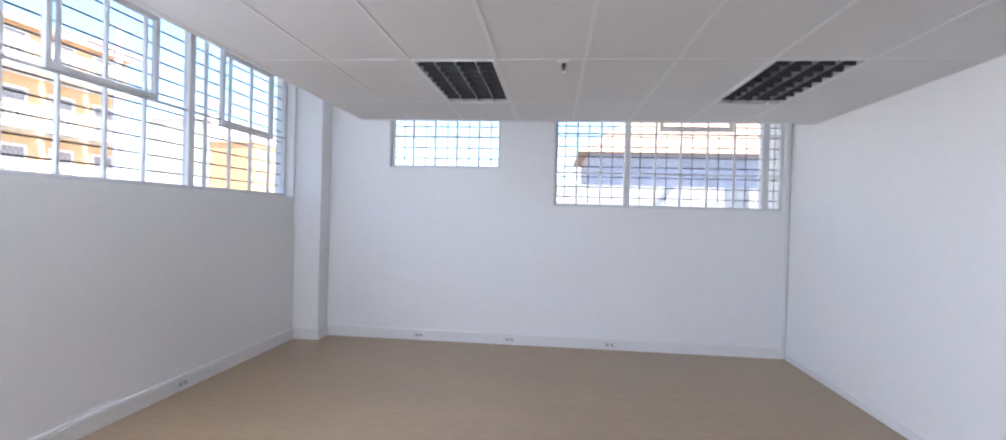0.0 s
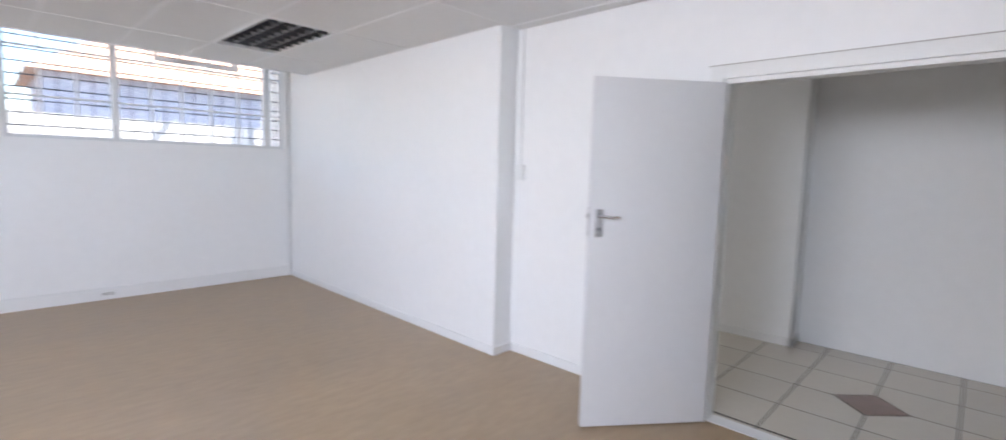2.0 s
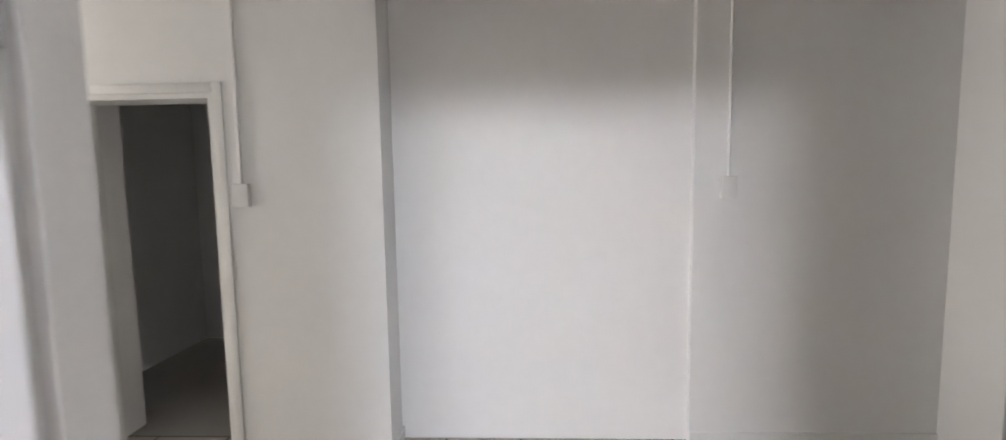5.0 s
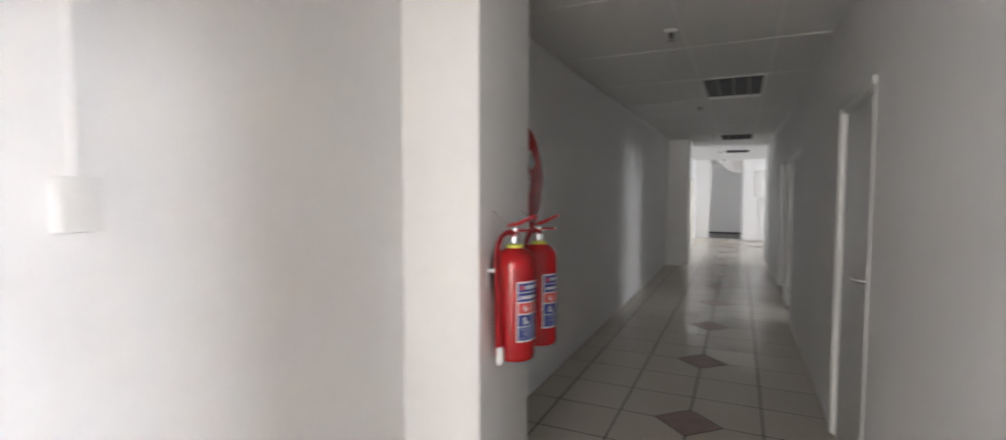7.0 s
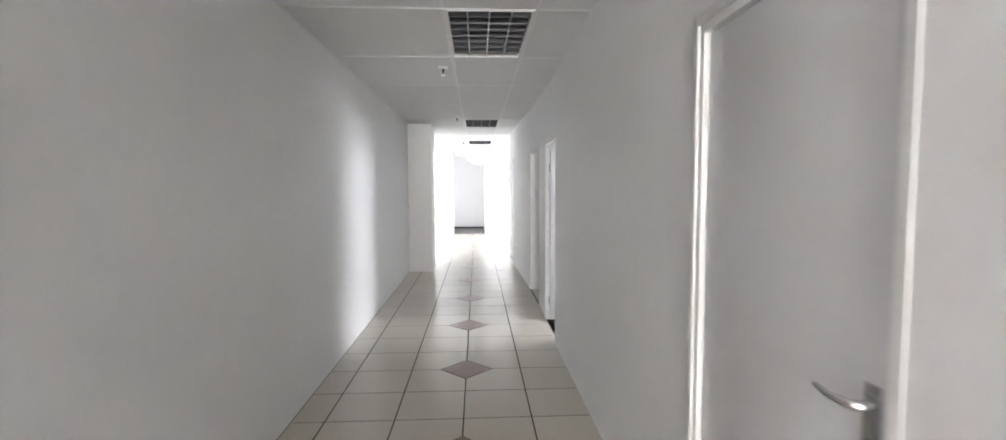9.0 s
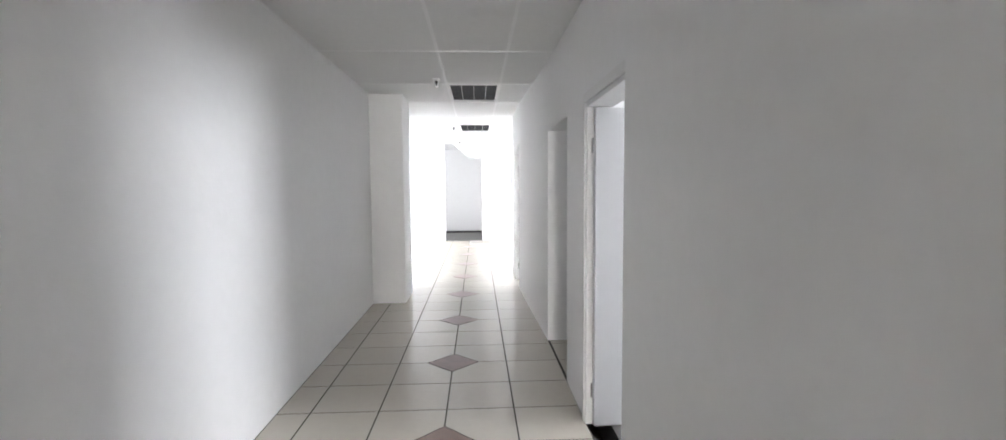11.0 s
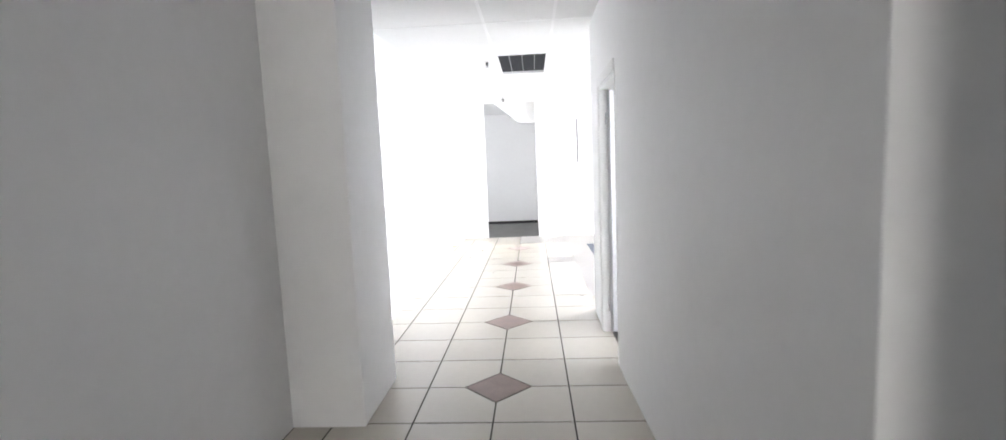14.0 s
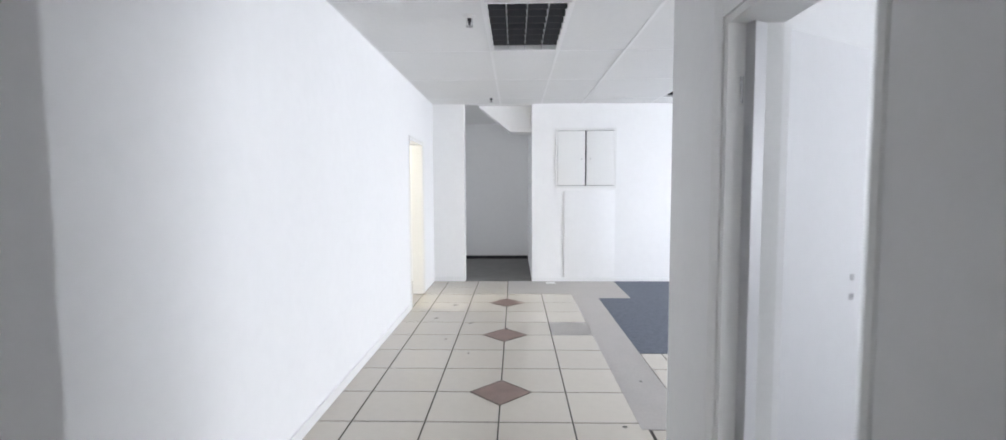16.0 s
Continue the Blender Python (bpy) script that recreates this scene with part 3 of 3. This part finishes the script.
# ---- ceiling lamps and sprinklers ----


def louvre_lamp(cx, cy, lx, ly, nx, ny, label):
    ob = thing("ceiling_light", label, "ceiling light", pose(cx, cy, CZ), "recessed ceiling lights")
    x, y = lx / 2, ly / 2
    bm = boxes((-x, x, -y, -y + 0.02, -0.006, 0.10), (-x, x, y - 0.02, y, -0.006, 0.10), (-x, -x + 0.02, -y + 0.02, y - 0.02, -0.006, 0.10), (x - 0.02, x, -y + 0.02, y - 0.02, -0.006, 0.10))
    part("frame", bm, TBAR, ob)
    part("housing", boxes((-x + 0.02, x - 0.02, -y + 0.02, y - 0.02, 0.085, 0.10)), RECESSSHADE, ob)
    for i in range(1, nx):
        u = -x + i * lx / nx
        bm = bmesh.new()
        prism(bm, [(u - 0.002, 0.0), (u + 0.002, 0.0), (u + 0.008, 0.05), (u - 0.008, 0.05)], 1, -y + 0.02, y - 0.02)
        part("blade", bm, BLADE, ob)
    for j in range(1, ny):
        v = -y + j * ly / ny
        bm = bmesh.new()
        prism(bm, [(v - 0.004, 0.002), (v + 0.004, 0.002), (v + 0.014, 0.048), (v - 0.014, 0.048)], 0, -x + 0.02, x - 0.02)
        part("cross_blade", bm, LOUVRESHADE, ob)
    for i in range(nx):
        u = -x + (i + 0.5) * lx / nx
        bm = bmesh.new()
        tube(bm, [(u, -y + 0.05, 0.066), (u, y - 0.05, 0.066)], 0.013, 8)
        smooth(bm)
        # Tubes take the same shade colour as the housing.
        part("tube", bm, RECESSSHADE, ob)
    return ob


lamp = louvre_lamp(0.19, 2.43, 0.585, 1.17, 4, 8, "recessed unlit light with a dark louvre grid")
copy_thing(lamp, pose(0.19, 7.6, CZ))
copy_thing(lamp, pose(0.19, 11.365, CZ))
copy_thing(lamp, pose(2.39, 13.81, CZ))
lamp2 = louvre_lamp(4.62, -8.33, 0.585, 1.28, 4, 9, "recessed unlit office light with a dark louvre grid")
copy_thing(lamp2, pose(2.22, -8.33, CZ))


def sprinkler(x, y):
    ob = thing("sprinkler", "small chrome ceiling sprinkler head", "sprinkler", pose(x, y, CZ), "sprinkler heads")
    bm = bmesh.new()
    lathe(bm, [(0.044, 0.0), (0.046, -0.005), (0.026, -0.016), (0.022, -0.016)], seg=20)
    smooth(bm)
    part("rosette", bm, WHITEPL, ob)
    bm = bmesh.new()
    lathe(bm, [(0.014, -0.014), (0.014, -0.042), (0.009, -0.045), (0.008, -0.066)], seg=12)
    smooth(bm)
    part("nozzle", bm, BLACK, ob)
    bm = boxes((-0.022, -0.017, -0.004, 0.004, -0.07, -0.016), (0.017, 0.022, -0.004, 0.004, -0.07, -0.016))
    tagged(part("yoke", bm, CHROME, ob), kind="stuff")
    bm = bmesh.new()
    lathe(bm, [(0.025, -0.070), (0.025, -0.074)], seg=16)
    part("deflector", bm, CHROME, ob)
    return ob


sp = sprinkler(-0.21, 3.40)
for x, y in ((-0.21, 6.75), (-0.18, 0.17), (-0.22, 11.05), (-0.22, 14.3), (3.86, -7.72)):
    copy_thing(sp, pose(x, y, CZ))

# ---- fire extinguishers and hose reel ----


def extinguisher(m):
    ob = thing("fire_extinguisher", "red dry powder fire extinguisher hung on the column", "extinguisher", m, "fire extinguishers")
    bm = bmesh.new()
    lathe(bm, [(0.075, 0.0), (0.083, 0.006), (0.085, 0.02), (0.085, 0.40), (0.080, 0.43), (0.065, 0.452), (0.040, 0.466), (0.028, 0.470)], seg=40)
    smooth(bm, 50)
    part("cylinder", bm, RED, ob)
    bm = bmesh.new()
    lathe(bm, [(0.034, 0.466), (0.036, 0.469), (0.034, 0.480), (0.024, 0.482)], seg=24)
    smooth(bm)
    part("collar", bm, YELLOW, ob, "yellow plastic collar")
    bm = bmesh.new()
    lathe(bm, [(0.022, 0.486), (0.022, 0.515), (0.016, 0.52), (0.016, 0.55)], seg=16)
    smooth(bm)
    part("valve", bm, CHROME, ob)
    bm = boxes((-0.012, 0.012, -0.03, 0.075, 0.535, 0.545))
    bevel(bm, 0.003)
    part("carry_handle", bm, REDDARK, ob)
    bm = bmesh.new()
    prism(bm, [(-0.03, 0.552), (0.02, 0.560), (0.092, 0.600), (0.090, 0.610), (0.01, 0.575), (-0.03, 0.566)], 0, -0.009, 0.009)
    part("lever", bm, REDDARK, ob)
    bm = bmesh.new()
    tube(bm, [(0, 0.012, 0.525), (0.015, -0.012, 0.532), (0.036, -0.030, 0.530), (0.060, -0.042, 0.516), (0.082, -0.049, 0.490), (0.097, -0.052, 0.455), (0.104, -0.052, 0.40), (0.105, -0.050, 0.30), (0.102, -0.045, 0.18), (0.098, -0.04, 0.05)], 0.011, 10)
    smooth(bm, 60)
    part("hose", bm, REDDARK, ob, "red rubber hose")
    bm = bmesh.new()
    lathe(bm, [(0.012, 0), (0.016, 0.01), (0.016, 0.06), (0.011, 0.075)], Matrix.Translation((0.098, -0.04, -0.005)), 12)
    part("nozzle", bm, WHITEPL, ob)
    bm = bmesh.new()
    tube(bm, [(0, 0.0, 0.55), (0.05, -0.03, 0.585), (0.11, -0.07, 0.625)], 0.003, 6)
    part("safety_pin", bm, CHROME, ob)
    bm = boxes((-0.02, 0.02, -0.112, -0.07, 0.36, 0.372), (-0.025, 0.025, -0.114, -0.110, 0.30, 0.42))
    part("bracket", bm, FRAME, ob)
    # label wrapped round the front

    def wrap(a0, a1, z0, z1, r):
        bm = bmesh.new()
        n = 10
        ring = [(r * math.cos(radians(a0 + (a1 - a0) * i / n)), r * math.sin(radians(a0 + (a1 - a0) * i / n))) for i in range(n + 1)]
        lo, hi = [bm.verts.new((x, y, z0)) for x, y in ring], [bm.verts.new((x, y, z1)) for x, y in ring]
        for i in range(n):
            bm.faces.new((lo[i], lo[i + 1], hi[i + 1], hi[i]))
        return bm
    lb = part("label", wrap(17, 118, 0.085, 0.335, 0.0858), WHITEPL, ob, "white label with navy and red fields")
    for a0, a1, z0, z1, mt in ((21, 114, 0.292, 0.328, LABELBLUE), (21, 114, 0.252, 0.289, LABELBLUE), (21, 66, 0.203, 0.247, LABELRED), (69, 114, 0.203, 0.247, LABELRED),
                               (21, 66, 0.150, 0.198, LABELBLUE), (69, 114, 0.150, 0.198, LABELBLUE), (21, 114, 0.092, 0.147, LABELBLUE)):
        part("label_field", wrap(a0, a1, z0, z1, 0.0864), mt, lb)
    for a0, a1, z0, z1 in [(44 + 7 * k, 49 + 7 * k, 0.303, 0.318) for k in range(9)] + [(28 + 7 * k, 33.5 + 7 * k, 0.262 + 0.002 * (k % 2), 0.276) for k in range(11)] + [
            (38, 43, 0.214, 0.236), (46, 51, 0.212, 0.226), (86, 92, 0.214, 0.236), (38, 44, 0.158, 0.188), (48, 52, 0.158, 0.172), (86, 92, 0.158, 0.186),
            (28, 108, 0.138, 0.1395), (40, 98, 0.129, 0.1305), (34, 104, 0.120, 0.1215), (40, 96, 0.111, 0.1125), (28, 80, 0.101, 0.1025)]:
        part("label_mark", wrap(a0, a1, z0, z1, 0.0869), WHITEPL, lb)
    part("label_emblem", wrap(28, 38, 0.300, 0.320, 0.0869), LABELRED, lb)
    return ob


ex = extinguisher(pose(-0.576, -1.565, 0.83, 0, 0, -78))
copy_thing(ex, pose(-0.575, -1.285, 0.82, 0, 0, -74))
reel = thing("hose_reel", "red fire hose reel mounted on the corridor wall", "hose reel", pose(-0.905, -0.77, 1.592, 0, 90, 0))
bm = bmesh.new()
lathe(bm, [(0.10, 0.028), (0.30, 0.028), (0.345, 0.022), (0.352, 0.010), (0.348, 0.0), (0.30, 0.012), (0.10, 0.012)], seg=64)
smooth(bm, 50)
part("front_disc", bm, RED, reel)
bm = bmesh.new()
lathe(bm, [(0.10, -0.12), (0.345, -0.12), (0.352, -0.115), (0.345, -0.108), (0.10, -0.108)], seg=64)
smooth(bm, 50)
part("rear_disc", bm, REDDARK, reel)
bm = bmesh.new()
for k in range(4):
    for j in range(3):
        rr = 0.20 + 0.028 * k
        tube(bm, [(rr * math.cos(a * math.pi / 16), rr * math.sin(a * math.pi / 16), -0.09 + 0.036 * j) for a in range(33)], 0.015, 8)
smooth(bm, 60)
part("hose", bm, BLACK, reel, "coiled black hose")
bm = bmesh.new()
lathe(bm, [(0.03, 0.028), (0.098, 0.028), (0.100, 0.034), (0.095, 0.038), (0.03, 0.038)], seg=40)
smooth(bm)
hub = part("hub_ring", bm, WHITEPL, reel, "white hub ring with dark lettering")
bm = bmesh.new()
lathe(bm, [(0.032, 0.02), (0.032, 0.050), (0.022, 0.054)], seg=24)
smooth(bm)
part("hub", bm, BLACK, hub)
for k in range(14):
    a = 2 * math.pi * k / 14
    bm = boxes((-0.007, 0.007, -0.009, 0.009, 0, 0.0015))
    bmesh.ops.transform(bm, matrix=Matrix.Translation((0.077 * math.cos(a), 0.077 * math.sin(a), 0.038)) @ Matrix.Rotation(a, 4, 'Z'), verts=bm.verts)
    part("mark", bm, LABELRED if k % 7 in (0, 1) else BLACK, hub)
bm = boxes((-0.035, 0.035, -0.055, 0.055, 0, 0.0012))
bmesh.ops.transform(bm, matrix=Matrix.Translation((-0.135, 0.12, 0.0285)) @ pose(0, 0, 0, 0, 0, -48), verts=bm.verts)
tag = part("sticker", bm, WHITEPL, reel, "white inspection sticker")
bm = boxes((-0.022, 0.022, -0.04, 0.04, 0.0013, 0.0018))
bmesh.ops.transform(bm, matrix=Matrix.Translation((-0.135, 0.12, 0.0285)) @ pose(0, 0, 0, 0, 0, -48), verts=bm.verts)
part("sticker_text", bm, GREYVINYL, tag)
fc = bpy.data.curves.new("digit", 'FONT')
fc.body, fc.size, fc.extrude, fc.align_x, fc.align_y = "2", 0.09, 0.001, 'CENTER', 'CENTER'
fo = new("number", fc)
dg = bpy.context.evaluated_depsgraph_get()
fm = bpy.data.meshes.new_from_object(fo.evaluated_get(dg))
bpy.data.objects.remove(fo)
fm.materials.clear()
fm.materials.append(WHITEPL)
num = new("number", fm)
num.parent = reel
num.matrix_local = Matrix.Translation((-0.195, -0.10, 0.030)) @ pose(0, 0, 0, 0, 0, 90)
bm = bmesh.new()
tube(bm, [(0, 0, -0.14), (0, 0, 0.02)], 0.03, 16)
smooth(bm)
part("axle", bm, CHROME, reel)

# ---- distribution board and panel on the end wall ----
db = thing("distribution_board", "white two-door electrical cabinet let into the wall", "cabinet", pose(1.145, 14.89, 1.40))
bm = boxes((-0.45, 0.45, -0.022, 0, 0.0, 0.035), (-0.45, 0.45, -0.022, 0, 0.845, 0.88), (-0.45, -0.415, -0.022, 0, 0.035, 0.845), (0.415, 0.45, -0.022, 0, 0.035, 0.845))
part("frame", bm, FRAME, db)
# Shade between the doors, put in as a thin black sheet.
part("body", boxes((-0.415, 0.415, -0.004, 0, 0.035, 0.845)), BLACK, db, "black sheet standing in for the shade in the gap")
for a, b in ((-0.412, -0.010), (0.010, 0.412)):
    bm = boxes((a, b, -0.026, -0.006, 0.04, 0.84))
    bevel(bm, 0.003)
    d = part("door", bm, WHITEPL, db)
    part("knob", boxes((a + 0.05 if a > 0 else b - 0.06, (a + 0.062) if a > 0 else b - 0.048, -0.032, -0.026, 0.42, 0.432)), BLACK, d)
pn = thing("wall_panel", "white painted access panel fixed to the wall", "panel", pose(0.83, 14.89, 0.06))
bm = boxes((0, 0.75, -0.018, 0, 0, 1.30))
bevel(bm, 0.003)
part("board", bm, PAINT, pn)
sc = thing("paper_scrap", "crumpled white scrap lying on the floor", "litter", pose(0.62, 14.7, 0.002))
bm = bmesh.new()
bmesh.ops.create_grid(bm, x_segments=8, y_segments=5, size=0.07)
for v in bm.verts:
    v.co.z = 0.012 + 0.012 * noise.noise(v.co * 40)
bmesh.ops.solidify(bm, geom=bm.faces[:], thickness=0.002)
part("sheet", bm, WHITEPL, sc)

def debris(x, y, size, turn, seed):
    """A small dark chip lying on the tiles."""
    ob = thing("debris", "small dark chip of dirt lying on the tiled floor", "litter", pose(x, y, 0.001, 0, 0, turn), "floor debris")
    rng = random.Random(seed)
    bm = bmesh.new()
    n = 7
    ring = [(size * rng.uniform(0.5, 1.0) * math.cos(2 * math.pi * k / n), 0.6 * size * rng.uniform(0.5, 1.0) * math.sin(2 * math.pi * k / n)) for k in range(n)]
    prism(bm, ring, 2, 0.0, 0.004)
    part("chip", bm, CONCRETE, ob)
    return ob


for k, (x, y, size) in enumerate(((-0.62, 13.35, 0.04), (-0.36, 12.55, 0.035), (-0.3, 11.6, 0.02), (0.02, 12.35, 0.02), (0.75, 10.3, 0.02), (0.95, 9.95, 0.02), (1.02, 11.0, 0.018), (-0.55, 12.0, 0.02), (-0.75, 12.75, 0.03))):
    debris(x, y, size, 47 * k, k)

# ---- outside ----
structure("ground", boxes((-400, 400, -400, 400, -3.6, -3.3)), ASPHALT, "grey street and yard below the windows", "ground")


def apartment():
    ob = thing("apartment_building", "ochre rendered apartment building with balconies", "building", pose(30, -13, -3.3))
    part("wall", boxes((0, 9, -19.5, 9, 0, 13.5)), OCHRE, ob)
    part("roof", boxes((-0.35, 9.3, -19.8, 9.3, 13.5, 13.8)), ROOF, ob)
    win, rail, slab = boxes((-0.04, 0, -0.55, 0.55, 0, 1.75)), boxes((-0.9, -0.78, -1.0, 1.0, 0.85, 0.97)), boxes((-0.95, -0.02, -1.05, 1.05, -0.18, 0))
    mw, mr, ms = mesh("window", win, HAZEGLASS), mesh("rail", rail, PALE), mesh("balcony", slab, PALE)
    frm = mesh("window_surround", boxes((-0.07, 0, -0.68, -0.56, 0, 1.9), (-0.07, 0, 0.56, 0.68, 0, 1.9), (-0.07, 0, -0.56, 0.56, 1.76, 1.9)), PALE)
    bal = bmesh.new()
    lathe(bal, [(0.04, 0), (0.07, 0.25), (0.035, 0.55), (0.05, 0.85)], seg=8)
    mb = mesh("baluster", bal, PALE)
    band = mesh("band", boxes((-0.06, 0, -19.4, 9, -0.32, -0.2)), PALE)
    for z in (3.0, 5.8, 8.6, 11.4):
        q = new("band", band)
        q.parent, q.location = ob, (0, 0, z)
        for k in range(10):
            y = -18.0 + 2.45 * k
            w = new("window", mw)
            w.parent, w.location = ob, (0, y, z + 0.02)
            q = new("window_surround", frm)
            q.parent = w
            b = new("balcony", ms)
            b.parent, b.location = ob, (0, y, z)
            q = new("rail", mr)
            q.parent = b
            for n in range(7):
                q = new("baluster", mb)
                q.parent, q.location = b, (-0.84, -0.9 + 0.3 * n, 0)
    return ob


apartment()
hs = thing("house", "grey walled house with a clay tile roof", "house", pose(0, -24, -3.3))
part("wall", boxes((-9, 2.6, -5, 0, 0, 7.4)), GREYWALL, hs)
bm = bmesh.new()
rv = [bm.verts.new(p) for p in ((-9.4, 0.4, 7.4), (3.0, 0.4, 7.4), (3.0, -5.4, 7.4), (-9.4, -5.4, 7.4), (-6.9, -2.5, 9.3), (0.5, -2.5, 9.3))]
for f in ((0, 1, 5, 4), (1, 2, 5), (2, 3, 4, 5), (3, 0, 4), (3, 2, 1, 0)):
    bm.faces.new([rv[i] for i in f])
part("roof", bm, ROOF, hs)
part("boundary_wall", boxes((-12, 5, 8.4, 8.6, 0, 5.6)), PALE, hs)
for x in (-5, -1, 3):
    part("window", boxes((x - 0.5, x + 0.5, 0, 0.04, 3.6, 5.2)), HAZEGLASS, hs)
def low_building(x0, x1, depth, top, wall_mat, label):
    """Plain flat-roofed block on the far side of the street, with a parapet."""
    ob = thing("flat_building", label, "building", pose(x0, -34, -3.3))
    w = x1 - x0
    part("wall", boxes((0, w, -depth, 0, 0, top)), wall_mat, ob)
    part("parapet", boxes((-0.1, w + 0.1, -depth, 0.1, top, top + 0.25)), PALE, ob)
    return ob


low_building(22.6, 25.4, 8, 9.0, OCHRE, "ochre rendered low building across the street")
low_building(25.5, 29.6, 8, 10.4, PALE, "pale rendered flat-roofed building across the street")


def street_pole(x, y):
    ob = thing("utility_pole", "grey steel utility pole in the street", "pole", pose(x, y, -3.3))
    bm = bmesh.new()
    tube(bm, [(0, 0, 0), (0, 0, 9)], [0.12, 0.08], 12)
    smooth(bm)
    part("pole", bm, GREYWALL, ob)
    part("crossarm", boxes((-0.05, 0.05, -0.8, 0.8, 8.4, 8.5)), GREYWALL, ob)
    return ob


street_pole(14, -15)
street_pole(-0.5, -15.2)

# ---- corridor tiles, each its own piece ----
S, G = 0.45, 0.0045
floor = structure("floor_corridor", boxes((XL - 0.005, 0.94, -11.5, -7.2, -0.2, -0.0005), (XL - 0.005, 0.89, -7.2, 14.0, -0.2, -0.0011), (XL, -0.002, 14.0, 14.89, -0.2, -0.0011), (0.89, 0.94, -7.2, -2.7, -0.2, -0.0011), (0.891, 3.3, 4.6, 5.94, -0.05, -0.0012), (1.165, 7.0, 9.72, 11.62, -0.05, -0.0012), (0.89, 1.165, 9.72, 10.27, -0.05, -0.0012)), GROUT, "ceramic tiled corridor floor with brown diamond insets", "floor")
CARP = structure("floor_carpet", boxes((1.166, 7.0, 11.625, 13.738, -0.05, 0.003), (1.577, 7.0, 13.738, 14.89, -0.05, 0.003)), CARPET, "worn dark blue-grey carpet tiles", "carpet")
tile_meshes = {}


def tile_mesh(w, h, cuts):
    key = (round(w, 3), round(h, 3), cuts)
    if key not in tile_meshes:
        c = 0.215 - 0.004
        pts = []
        for i, (x, y) in enumerate(((0, 0), (w, 0), (w, h), (0, h))):
            if i in cuts:
                a, b = ((0, c), (c, 0)) if i == 0 else ((w - c, 0), (w, c)) if i == 1 else ((w, h - c), (w - c, h)) if i == 2 else ((c, h), (0, h - c))
                pts += [a, b]
            else:
                pts.append((x, y))
        bm = bmesh.new()
        lo = [bm.verts.new((x, y, -0.006)) for x, y in pts]
        mid = [bm.verts.new((x, y, -0.0012)) for x, y in pts]
        cx, cy = w / 2, h / 2
        top = [bm.verts.new((x + (0.002 if x < cx else -0.002), y + (0.002 if y < cy else -0.002), 0)) for x, y in pts]
        n = len(pts)
        for a, b in ((lo, mid), (mid, top)):
            for i in range(n):
                bm.faces.new((a[i], a[(i + 1) % n], b[(i + 1) % n], b[i]))
        bm.faces.new(top)
        tile_meshes[key] = mesh("tile", bm, TILE)
    return tile_meshes[key]


def lay(x0, x1, y0, y1, diamonds=True):
    for i in range(math.floor(x0 / S), math.ceil(x1 / S)):
        for j in range(math.floor(y0 / S), math.ceil(y1 / S)):
            a, b, c, d = max(i * S, x0) + G, min((i + 1) * S, x1) - G, max(j * S, y0) + G, min((j + 1) * S, y1) - G
            if b - a < 0.02 or d - c < 0.02:
                continue
            cuts = ()
            if diamonds and i in (-1, 0) and y1 > 12:
                if j % 3 == 0 and j * S >= y0 and j * S < 13.6:
                    cuts = (1,) if i == -1 else (0,)
                elif (j + 1) % 3 == 0 and (j + 1) * S < 13.6:
                    cuts = (2,) if i == -1 else (3,)
            ob = new("tile", tile_mesh(b - a, d - c, cuts))
            ob.parent, ob.location = floor, (a, c, 0)
            if (i, j) in ((1, 27), ):
                ob.material_slots[0].link = 'OBJECT'
                ob.material_slots[0].material = GREYVINYL


lay(XL, 0.889, -7.2, 14.0)
lay(0.891, 0.938, -7.2, -2.7, False)
lay(XL, -0.003, 14.0, 14.89, False)
lay(0.892, 3.3, 4.76, 5.94, False)
lay(0.891, 1.164, 9.73, 10.268, False)
lay(1.167, 2.7, 9.74, 11.62, False)
dm = bmesh.new()
r = 0.207
prism(dm, [(-r, 0), (0, -r), (r, 0), (0, r)], 2, -0.006, 0.0)
dmesh = mesh("diamond_tile", dm, TILEDARK)
for k in range(-5, 11):
    ob = new("diamond_tile", dmesh)
    ob.parent, ob.location = floor, (0, k * 3 * S, 0)
